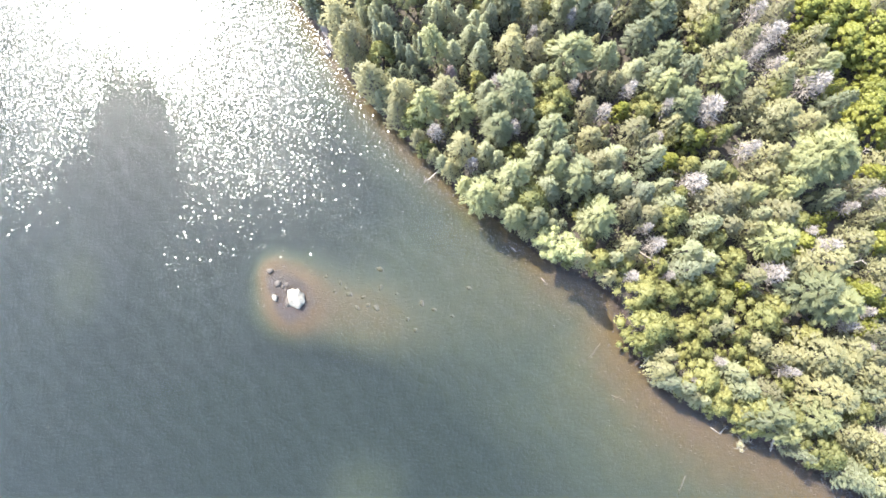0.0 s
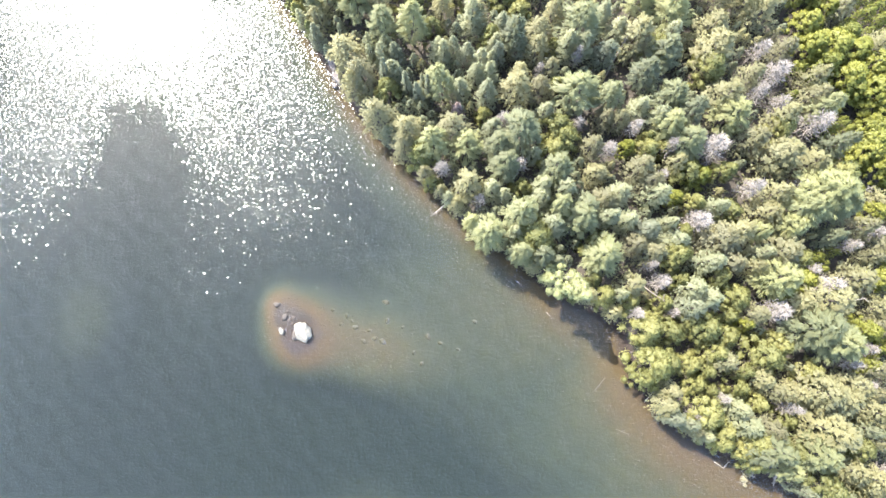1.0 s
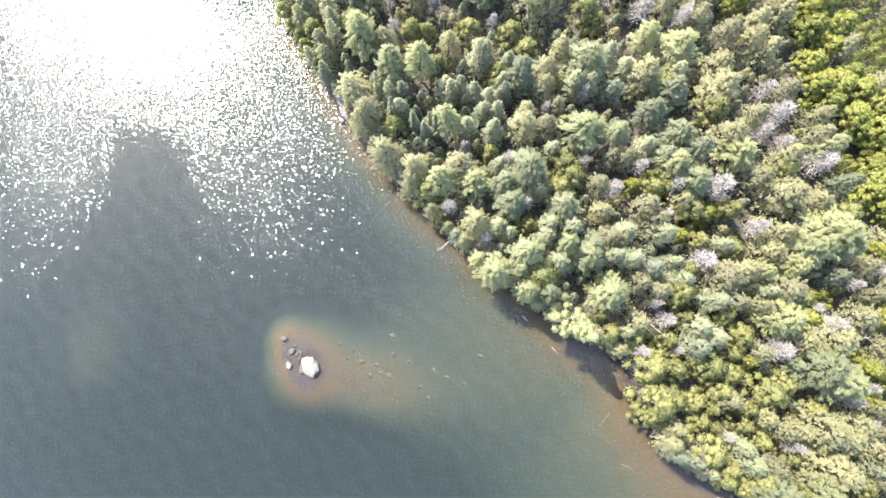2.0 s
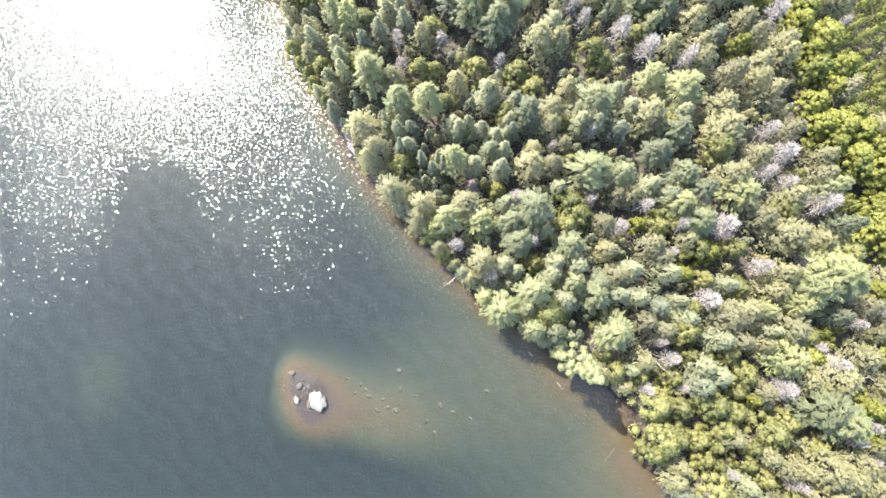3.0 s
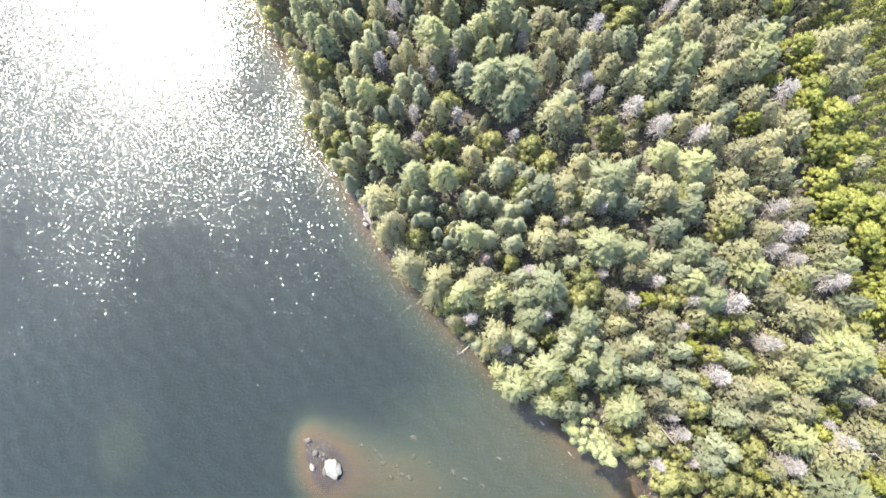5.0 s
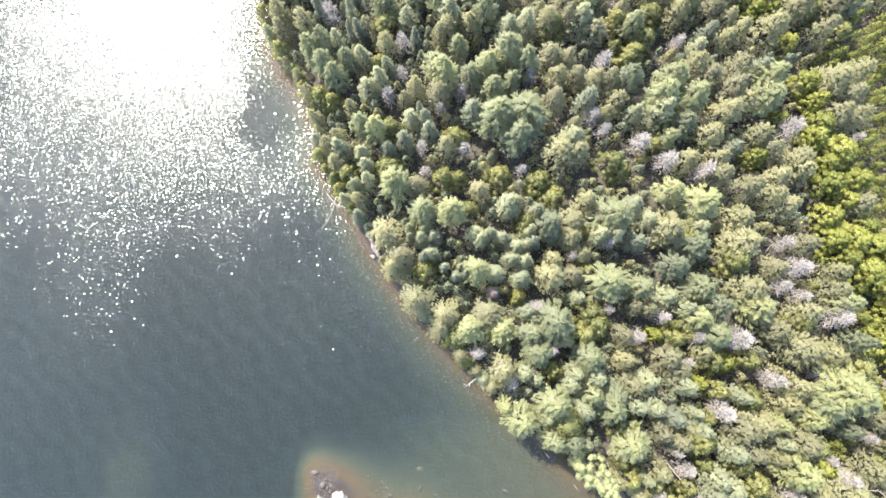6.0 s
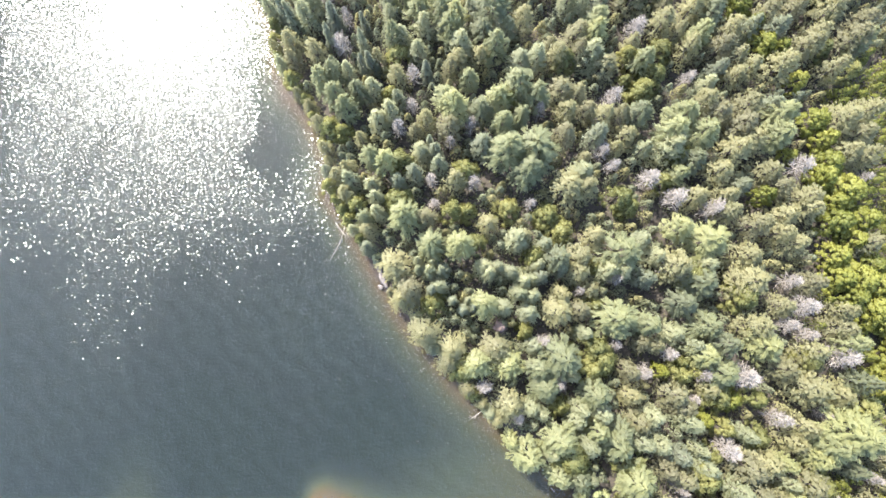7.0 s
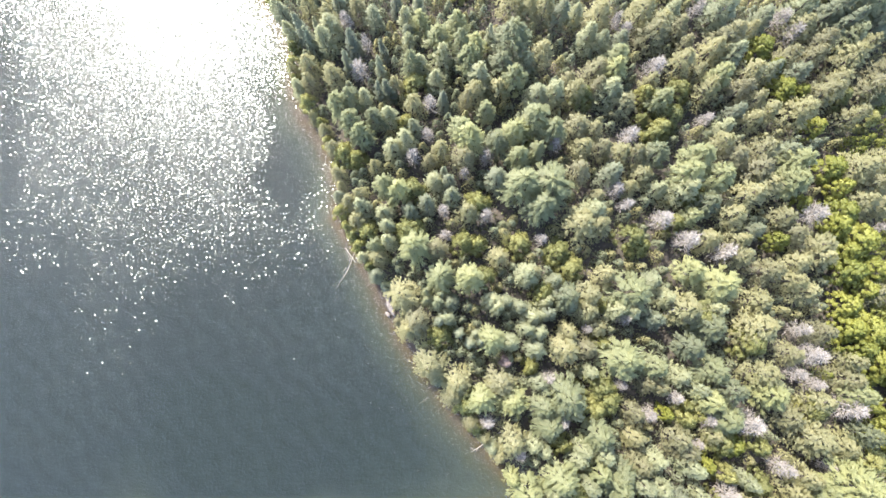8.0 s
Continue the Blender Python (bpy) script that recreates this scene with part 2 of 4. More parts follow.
def ground_height(x, y):
    d = shore_distance(x, y)
    reach = np.interp(y, (-40, -10, 5, 20, 60, 110), (15.0, 12.0, 9.0, 4.6, 3.4, 4.0))
    depth = 4.6 * (1 - np.exp(-(np.maximum(-d, 0) / (2.1 * reach)) ** 1.25))
    for cx, cy, along, across, turn, fill in SHOALS:
        c, s = math.cos(radians(turn)), math.sin(radians(turn))
        u, v = ((x - cx) * c + (y - cy) * s) / along, (-(x - cx) * s + (y - cy) * c) / across
        depth = depth * (1 - fill * np.exp(-((u * u + v * v) ** 1.7)))
    depth = depth + 0.06 * (d < 0)
    land = 0.55 * (1 - np.exp(-np.maximum(d, 0) / 1.2)) + 0.022 * np.minimum(np.maximum(d, 0), 160)
    bumps = 0.10 * np.sin(x * 0.9 + 1.3 * np.sin(y * 0.5)) * np.sin(y * 0.8 + np.sin(x * 0.6))
    return np.where(d > 0, land + bumps * np.clip(d / 3, 0, 1) * 2, -depth + bumps * np.clip(depth, 0, 1) * 0.8)


def axis(low, high, step, reach):
    inner = list(np.arange(low, high + step / 2, step))
    far, gap = [], step
    while not far or far[-1] < reach:
        gap *= 1.35
        far.append((far[-1] if far else 0) + gap)
    return np.array([low - f for f in reversed(far)] + inner + [inner[-1] + f for f in far])


def sheet(name, xs, ys, height, mat):
    gx, gy = np.meshgrid(xs, ys)
    points = np.stack([gx, gy, height(gx, gy)], -1).reshape(-1, 3)
    a = (np.arange(len(ys) - 1)[:, None] * len(xs) + np.arange(len(xs) - 1)).ravel()
    mesh = bpy.data.meshes.new(name)
    mesh.from_pydata(points.tolist(), [], np.stack([a, a + 1, a + 1 + len(xs), a + len(xs)], 1).tolist())
    mesh.polygons.foreach_set("use_smooth", [True] * len(mesh.polygons))
    mesh.materials.append(mat)
    return new(name, mesh)


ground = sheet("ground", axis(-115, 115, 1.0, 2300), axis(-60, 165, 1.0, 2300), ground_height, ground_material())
tagged(ground, "brown sandy lake bed rising to a needle-littered forest floor", "ground", kind="structure")
water = sheet("water", axis(-150, 100, 25, 2300), axis(-100, 200, 25, 2300), lambda x, y: 0 * x, water_material())
water.visible_shadow = False
tagged(water, "clear blue-green lake water rippled by wind and glittering", "lake", kind="structure")


# ---- trees ----
def mesh_of(name, verts, faces, mat, smooth=False):
    mesh = bpy.data.meshes.new(name)
    mesh.from_pydata(verts if isinstance(verts, list) else verts.tolist(), [], faces)
    mesh.materials.append(mat)
    if smooth:
        mesh.polygons.foreach_set("use_smooth", [True] * len(mesh.polygons))
    return mesh


def unit(v):
    return v / np.maximum(np.linalg.norm(v, axis=-1, keepdims=True), 1e-9)


def sprays(centre, along, face, length, width, droop=0.15, swell=None, bent=0.72):
    """Small pointed leaves, one blade at each centre; swell: the way the crown's skin faces there, towards which the light on the blade is bent."""
    along = unit(along)
    side = unit(np.cross(face, along))
    face = unit(np.cross(along, side))
    length, width = np.broadcast_to(length, len(centre))[:, None], np.broadcast_to(width, len(centre))[:, None]
    verts = np.stack([centre - along * length / 2 - side * width / 2, centre + along * length / 2 - face * length * droop,
                      centre - along * length / 2 + side * width / 2], 1).reshape(-1, 3)
    shine = face if swell is None else unit(face * (1 - bent) + unit(swell) * bent)
    return verts, np.arange(len(centre) * 3).reshape(-1, 3), np.repeat(shine, 3, 0)


def leafy(parts):
    """Blades and clumps joined: corners, triangles and the way each corner faces."""
    starts = np.cumsum([0] + [len(p[0]) for p in parts])
    return np.concatenate([p[0] for p in parts]), np.concatenate([p[1] + o for p, o in zip(parts, starts)]), np.concatenate([p[2] for p in parts])


def leafy_mesh(name, verts, faces, facing, mat):
    mesh = bpy.data.meshes.new(name)
    mesh.from_pydata(verts.tolist(), [], faces.tolist())
    mesh.materials.append(mat)
    mesh.polygons.foreach_set("use_smooth", [True] * len(mesh.polygons))
    mesh.normals_split_custom_set_from_vertices(facing.tolist())
    return mesh


def tube(points, radii, sides=6):
    """A tapered round stem through the points."""
    points, verts, faces = np.array(points, float), [], []
    for n, (p, r) in enumerate(zip(points, radii)):
        way = unit((points[min(n + 1, len(points) - 1)] - points[max(n - 1, 0)])[None])[0]
        a = unit(np.cross(way, (0.3, 0.9, 0.1))[None])[0]
        b = np.cross(way, a)
        verts += [list(p + r * (math.cos(k * math.tau / sides) * a + math.sin(k * math.tau / sides) * b)) for k in range(sides)]
        if n:
            o = (n - 1) * sides
            faces += [[o + k, o + (k + 1) % sides, o + sides + (k + 1) % sides, o + sides + k] for k in range(sides)]
    faces += [list(range(sides))[::-1], [len(verts) - sides + k for k in range(sides)]]
    return verts, faces


def joined(pieces):
    verts, faces = [], []
    for v, f in pieces:
        o = len(verts)
        verts += v if isinstance(v, list) else v.tolist()
        faces += [[i + o for i in face] for face in (f if isinstance(f, list) else f.tolist())]
    return verts, faces


def core(middle, size, seed):
    """The dense inside of a clump: a small uneven ball of twelve points."""
    g = (1 + 5 ** 0.5) / 2
    points = unit(np.array([(-1, g, 0), (1, g, 0), (-1, -g, 0), (1, -g, 0), (0, -1, g), (0, 1, g), (0, -1, -g), (0, 1, -g), (g, 0, -1), (g, 0, 1), (-g, 0, -1), (-g, 0, 1)], float))
    faces = [(0, 11, 5), (0, 5, 1), (0, 1, 7), (0, 7, 10), (0, 10, 11), (1, 5, 9), (5, 11, 4), (11, 10, 2), (10, 7, 6), (7, 1, 8),
             (3, 9, 4), (3, 4, 2), (3, 2, 6), (3, 6, 8), (3, 8, 9), (4, 9, 5), (2, 4, 11), (6, 2, 10), (8, 6, 7), (9, 8, 1)]
    return middle + points * size * (0.85 + 0.3 * ((np.arange(12)[:, None] * 0.618 + seed) % 1)), np.array(faces), points


def lumpy_crown(radius, height, base, lumps, each, leaf, shape, lump=(0.26, 0.42), upright=0.3, lean=(0.0, 0.0)):
    """A crown of many small clumps set on a profile: shape(t) is the breadth at the height t from 0 to 1; lean: how far the top hangs over."""
    parts = []
    for n in range(lumps):
        t = 1 - (n / lumps) ** 1.15 * 0.95
        turn = n * 2.39996 + rng.normal(0, 0.35)
        size = radius * rng.uniform(*lump) * (0.6 + 0.4 * shape(t))
        out = max(radius * shape(t) * rng.uniform(0.66, 1.08) - size * 0.55, 0.0)
        middle = np.array([out * math.cos(turn) + lean[0] * t * t, out * math.sin(turn) + lean[1] * t * t, base + (height - base) * t - size * 0.6])
        count = int(each * rng.uniform(0.75, 1.25))
        parts.append(core(middle, size * 0.66, n * 0.37))
        outward = np.array([math.cos(turn), math.sin(turn), 0.0])
        way = rng.normal(size=(count, 3))
        way[:, 2] = np.abs(way[:, 2]) * 0.9 - 0.25
        way = unit(unit(way) + 0.45 * (outward + np.array([0, 0, 0.25])) * (out > 0))
        centre = middle + way * size * rng.uniform(0.62, 1.12, (count, 1))
        face = unit(way + rng.normal(0, 0.30, (count, 3)))
        along = unit(rng.normal(0, 0.8, (count, 3)) + way * 0.7 + np.array([0, 0, upright]))
        swell = way * 0.75 + outward * 0.35 * shape(t) + np.array([0, 0, 0.3])
        slim = 0.5 if upright > 0.5 else 0.7
        parts.append(sprays(centre, along, face, leaf * rng.uniform(0.7, 1.35, count), leaf * slim * rng.uniform(0.7, 1.3, count), swell=swell))
    return leafy(parts)


def bough_crown(radius, height, base, levels, around, leaf, shape, lift, tufts, wide=0.34, up=0.35, slim=0.36, blades=4, along=0.9, flare=0.6):
    """A conifer of whorled boughs; each carries tufts of needles, thickest towards its tip. flare: how far the skin of the crown faces outward."""
    parts = []
    for level in range(levels):
        t = (level + 0.5) / levels
        z = base + (height - base) * t
        many = max(3, int(around * (0.55 + 0.45 * shape(t))))
        for k in range(many):
            turn = k * math.tau / many + level * 1.1 + rng.normal(0, 0.2)
            reach = radius * shape(t) * rng.uniform(0.64, 1.14)
            out = np.array([math.cos(turn), math.sin(turn), 0.0])
            side = np.array([-out[1], out[0], 0.0])
            rise = lift * rng.uniform(0.6, 1.4) * reach
            s = rng.uniform(0.28, 1.0, tufts) ** 0.75
            spread = wide * reach * (1.05 - s * 0.65) * rng.normal(0, 0.62, tufts)
            middle = out * (s * reach)[:, None] + side * spread[:, None]
            middle[:, 2] += z + rise * s ** 1.6 + rng.normal(0, 0.14, tufts) * leaf * 2
            swell = out * flare + side * (spread / max(reach * wide, 0.1))[:, None] * 0.35 + np.array([0, 0, 0.75])
            centre, swell = np.repeat(middle, blades, 0), np.repeat(swell, blades, 0)
            way = unit(out * along + rng.normal(0, 0.62, (tufts * blades, 3)) + np.array([0, 0, up]))
            centre = centre + way * leaf * 0.35
            face = unit(np.array([0, 0, 1.0]) + out * 0.35 * flare + rng.normal(0, 0.40, (tufts * blades, 3)))
            parts.append(sprays(centre, way, face, leaf * rng.uniform(0.75, 1.4, len(way)), leaf * slim * rng.uniform(0.7, 1.3, len(way)), swell=swell))
    top = unit(rng.normal(size=(24, 3)) * 0.5 + np.array([0, 0, 1.0]))
    parts.append(sprays(np.array([0, 0, height]) + top * 0.3, top, rng.normal(size=(24, 3)), leaf, leaf * 0.4, swell=top))
    return leafy(parts)


def tree_trunk(height, girth, limbs, reach, base):
    """A tapered, slightly bent trunk with its main limbs."""
    bend = rng.normal(0, 0.02, 2) * height
    spine = [(bend[0] * t * t, bend[1] * t * t, height * t) for t in (0, 0.04, 0.3, 0.65, 0.97)]
    parts = [tube([(0, 0, -0.5)] + spine, [girth * 1.5, girth * 1.35, girth, girth * 0.8, girth * 0.45, girth * 0.08])]
    for n in range(limbs):
        t = 0.3 + 0.6 * (n + 0.5) / limbs
        z, turn = base + (height - base) * (t - 0.3) / 0.7 * 0.9, n * 2.4
        far = reach * (1.05 - t) * 0.95
        a = (bend[0] * t * t, bend[1] * t * t, z)
        b = (a[0] + math.cos(turn) * far * 0.5, a[1] + math.sin(turn) * far * 0.5, z + far * 0.18)
        c = (a[0] + math.cos(turn) * far, a[1] + math.sin(turn) * far, z + far * 0.42)
        parts.append(tube([a, b, c], [girth * 0.32, girth * 0.2, girth * 0.06], 4))
    return joined(parts)


def dead_crown(radius, height):
    """Bare grey branches that fork into fine twigs."""
    parts = []
    for n in range(30):
        t = 0.28 + 0.72 * (n / 30) ** 0.8
        z, turn = height * t * 0.97, n * 2.4 + rng.normal(0, 0.3)
        far = radius * (1.12 - t) ** 0.65 * rng.uniform(0.7, 1.1)
        rise = far * rng.uniform(0.1, 0.6)
        a, c = np.array([0, 0, z]), np.array([math.cos(turn) * far, math.sin(turn) * far, z + rise])
        parts.append(tube([a, (a + c) / 2 + rng.normal(0, 0.08, 3), c], [0.06, 0.04, 0.015], 3))
        for m in range(12):
            s = rng.uniform(0.25, 1)
            p = a + (c - a) * s
            q = p + unit((c - a) * 0.6 / far + rng.normal(0, 0.62, 3) + np.array([0, 0, 0.3])) * rng.uniform(0.35, 0.95)
            parts.append(tube([p, q], [0.028, 0.012], 3))
    t, turn = rng.uniform(0.35, 1.0, 420), rng.uniform(0, math.tau, 420)
    out = radius * (1.12 - t) ** 0.65 * rng.uniform(0.35, 1.05, 420)
    spot = np.stack([out * np.cos(turn), out * np.sin(turn), height * t + out * 0.3], 1)
    way = unit(np.stack([np.cos(turn), np.sin(turn), 0.5 + 0 * t], 1) + rng.normal(0, 0.6, (420, 3)))
    parts.append(sprays(spot, way, rng.normal(size=(420, 3)), rng.uniform(0.35, 0.8, 420), 0.11, 0.05)[:2])
    return joined(parts)


KINDS = {
    # name: nominal crown radius and height
    "white_pine": (4.0, 15.0), "cedar_tree": (1.8, 11.0), "spruce_tree": (1.35, 12.5), "hemlock_tree": (2.6, 11.5),
    "bushy_cedar": (2.6, 9.0), "maple_tree": (2.7, 9.0), "birch_tree": (4.0, 23.0), "dead_tree": (2.3, 10.5),
}


def build_crown(kind):
    r, h = KINDS[kind]
    if kind == "white_pine":
        return bough_crown(r, h, 4.0, 11, 9, 0.74, lambda t: (1 - t) ** 0.6 * (0.62 + 0.38 * min(1, t * 4 + 0.2)) + 0.04, 0.22, 12, wide=0.27, slim=0.20, blades=6, along=1.5, flare=0.4)
    if kind == "spruce_tree":
        return bough_crown(r, h, 1.2, 18, 7, 0.32, lambda t: (1 - t) ** 0.75 + 0.03, -0.12, 8, 0.4, blades=5)
    if kind == "cedar_tree":
        return bough_crown(r, h, 1.0, 14, 8, 0.40, lambda t: min(1.0, (1 - t) ** 0.6 * 1.1 + 0.06), 0.35, 8, 0.45, 1.1, 0.30, blades=5)
    if kind == "hemlock_tree":
        return bough_crown(r, h, 1.6, 13, 8, 0.38, lambda t: min(1.0, (1 - t) ** 0.55 * 1.06 + 0.05), 0.12, 9, 0.42, 0.55, 0.38, blades=5)
    if kind == "bushy_cedar":
        return lumpy_crown(r, h, 1.8, 40, 74, 0.30, lambda t: min(1.0, (1.03 - t) ** 0.5 * 1.05), (0.20, 0.34), 0.6)
    if kind == "maple_tree":
        return lumpy_crown(r, h, 2.2, 64, 54, 0.28, lambda t: min(1.0, (1.03 - t) ** 0.46 * 1.05), (0.15, 0.30), 0.0)
    return lumpy_crown(r, h, 5.0, 64, 120, 0.30, lambda t: min(1.0, (1.03 - t) ** 0.62 * 1.1), (0.16, 0.32), 0.0, (2.6, -3.6))


STOCK = {}
for kind, (r, h) in KINDS.items():
    made = []
    for n in range({"birch_tree": 1, "spruce_tree": 3, "dead_tree": 4}.get(kind, 5)):
        dead = kind == "dead_tree"
        crown = mesh_of("crown", *dead_crown(r, h), DEADWOOD) if dead else leafy_mesh("crown", *build_crown(kind), NEEDLES[kind])
        trunk = mesh_of("trunk", *tree_trunk(h * 0.98, 0.05 + h * 0.011, 5 if dead else 8, r, h * 0.25), DEADWOOD if dead else BARK, True)
        made.append((trunk, crown))
    STOCK[kind] = made

LABELS = {
    "white_pine": ("broad white pine with feathery blue-green boughs", "young white pine with soft green boughs", "pine tree"),
    "cedar_tree": ("dense dark green cedar with a rounded top", "small slender green cedar among taller trees", "cedar tree"),
    "spruce_tree": ("narrow dark green spruce with a pointed top", "small dark spruce with a pointed top", "spruce tree"),
    "hemlock_tree": ("full olive green hemlock with a dense crown", "small olive green hemlock with a dense crown", "hemlock tree"),
    "bushy_cedar": ("bushy yellow-green cedar with clumped sprays", "small bushy yellow-green cedar with clumped sprays", "cedar tree"),
    "maple_tree": ("bright yellow-green maple with a leafy crown", "small bright yellow-green maple in full leaf", "maple tree"),
    "birch_tree": ("pale green birch leaning out over the waterline", "small pale green birch", "birch tree"),
    "dead_tree": ("bare grey dead tree with fine pale twigs", "small bare grey dead tree", "dead tree"),
}
STANDING = []


def plant(kind, spots, grown=1.0):
    """Trees of one kind at x, y with the crown's radius."""
    r0, h0 = KINDS[kind]
    levels = ground_height(np.array([s[0] for s in spots]), np.array([s[1] for s in spots])) if spots else ()
    for (x, y, r), z in zip(spots, levels):
        n = len(STANDING)
        trunk, crown = STOCK[kind][n % len(STOCK[kind])]
        r = r * 1.46
        h = h0 * grown * (0.74 + 0.26 * r / r0) * (0.86 + 0.28 * ((n * 0.618) % 1))
        tree = new(kind)
        tree.empty_display_size = 0.5
        tree.matrix_world = pose(x, y, max(float(z), 0.0), 5 * ((n * 0.271) % 1) - 2.5, 5 * ((n * 0.733) % 1) - 2.5, 0.0 if kind == "birch_tree" else (n * 137.5) % 360) @ Matrix.Diagonal((r / r0 * (0.88 + 0.26 * ((n * 0.417) % 1)), r / r0 * (0.88 + 0.26 * ((n * 0.883) % 1)), h / h0, 1))
        for name, mesh in (("trunk", trunk), ("crown", crown)):
            new(name, mesh).parent = tree
        big, small, category = LABELS[kind]
        tagged(tree, big if r >= 0.72 * r0 else small, category, "trees of the lakeside forest")
        STANDING.append((x, y, r))


# Each stand: x, y and crown radius of its trees.
plant("white_pine", [(61.9, -22.7, 2.3), (56.3, -19.5, 1.7), (66.8, -19.1, 2.9), (57.9, -17.6, 2.7), (71.2, 1.8, 3.3), (67.1, 4.1, 4.3), (60.3, 13.4, 3.0), (27.8, 17.4, 3.2), (11.8, 17.9, 2.2), (16.2, 18.0, 1.8), (72.1, 21.6, 1.8), (5.4, 22.8, 2.8), (57.7, 22.8, 1.8), (64.4, 23.7, 2.4), (23.2, 25.2, 2.6), (2.2, 25.2, 1.6), (11.9, 25.4, 3.0), (66.0, 26.7, 3.6), (24.9, 27.1, 2.6), (20.2, 27.3, 1.9), (72.9, 27.9, 3.0), (69.2, 29.6, 4.0), (18.5, 34.9, 2.8), (8.8, 36.4, 2.9), (73.2, 39.3, 2.2), (7.7, 39.5, 2.6), (1.7, 39.7, 2.4), (-4.9, 40.2, 2.7), (44.7, 40.3, 3.0), (12.1, 42.6, 3.5)])
plant("white_pine", [(41.7, 43.9, 2.6), (53.7, 46.0, 2.8), (45.2, 46.2, 2.4), (71.9, 46.6, 2.4), (41.7, 49.3, 3.3), (30.0, 49.4, 2.1), (23.6, 50.4, 3.7), (-3.3, 52.4, 2.5), (37.3, 54.4, 2.4), (41.1, 58.7, 3.1), (10.8, 62.6, 2.4), (23.6, 64.1, 3.9), (-9.5, 64.5, 2.8), (-15.5, 64.7, 2.5), (43.1, 67.2, 3.4), (-21.3, 69.9, 2.9), (36.7, 70.0, 2.5), (-29.9, 70.6, 1.6), (4.8, 81.6, 3.4), (36.5, 81.9, 1.8), (-26.0, 82.1, 2.3), (-29.1, 83.1, 2.3), (39.8, 84.2, 2.3), (0.4, 84.8, 3.8), (5.7, 85.5, 4.1), (34.7, 90.5, 2.7), (41.2, 90.7, 2.9), (57.5, 90.7, 2.9), (-1.1, 91.5, 2.3), (36.8, 93.6, 3.1)])
plant("white_pine", [(2.5, 93.7, 2.1), (-35.0, 94.0, 2.1), (-5.6, 94.3, 2.3), (-11.1, 94.4, 2.8), (28.6, 94.4, 2.3), (58.6, 95.4, 2.9), (-37.8, 96.9, 2.3), (-2.7, 97.0, 2.7), (-13.8, 97.3, 2.8), (5.9, 97.7, 2.3), (-32.3, 98.0, 2.1), (2.6, 99.8, 2.9), (-40.5, 100.4, 2.6), (-8.5, 101.8, 2.1), (-37.7, 102.1, 2.1), (29.4, 107.2, 2.3), (-3.4, 108.5, 2.4), (-26.0, 110.9, 1.9), (75.9, 112.1, 2.3), (-13.0, 112.4, 2.1), (41.5, 112.6, 2.4), (-5.6, 112.8, 2.6), (18.7, 112.8, 2.4), (19.1, 115.8, 2.5), (-15.2, 116.2, 2.1), (-12.1, 116.3, 2.4), (-20.2, 117.0, 2.4), (-4.1, 117.1, 3.5), (-16.1, 120.7, 2.1), (-24.3, 120.8, 2.1)])
plant("cedar_tree", [(78.0, -31.6, 2.0), (74.0, -29.9, 2.1), (64.3, -26.0, 1.2), (76.5, -14.6, 1.6), (54.0, -14.0, 2.5), (40.7, -13.1, 1.4), (52.3, -10.9, 1.8), (44.7, 7.8, 1.9), (48.0, 9.5, 2.1), (31.8, 10.6, 1.4), (45.4, 11.7, 1.9), (48.3, 16.6, 2.2), (19.4, 17.3, 1.2), (58.4, 18.3, 1.4), (42.0, 20.6, 2.0), (10.6, 22.4, 1.4), (37.1, 22.8, 1.9), (18.9, 24.5, 2.2), (41.2, 24.6, 1.4), (33.3, 25.1, 1.9), (29.0, 25.7, 1.7), (50.7, 27.9, 1.6), (16.2, 29.2, 1.8), (38.5, 29.6, 1.9), (9.0, 29.9, 1.3), (31.8, 30.2, 1.9), (20.7, 31.4, 2.0), (6.8, 31.6, 1.6), (16.3, 32.1, 1.7)])
plant("cedar_tree", [(14.7, 38.5, 1.4), (6.9, 44.4, 1.6), (39.2, 45.4, 1.6), (17.2, 47.4, 1.4), (36.4, 47.7, 1.9), (5.8, 50.9, 1.7), (0.6, 52.1, 1.8), (6.4, 54.6, 1.5), (3.3, 55.2, 1.5), (-13.6, 56.4, 1.8), (4.1, 57.7, 1.4), (6.4, 58.3, 1.2), (8.2, 58.9, 1.3), (-15.6, 59.0, 1.5), (1.4, 59.5, 1.5), (-2.8, 59.5, 1.5), (-12.7, 59.6, 1.5), (29.9, 59.7, 2.0), (-17.8, 59.8, 1.0), (-4.2, 60.3, 1.6), (21.4, 60.5, 1.6), (12.2, 60.6, 1.5), (6.8, 60.8, 1.2), (-1.1, 60.8, 1.3), (25.4, 60.9, 2.0), (-18.3, 61.0, 1.0), (-15.2, 61.3, 1.0), (7.6, 61.3, 1.3), (41.8, 62.3, 1.7)])
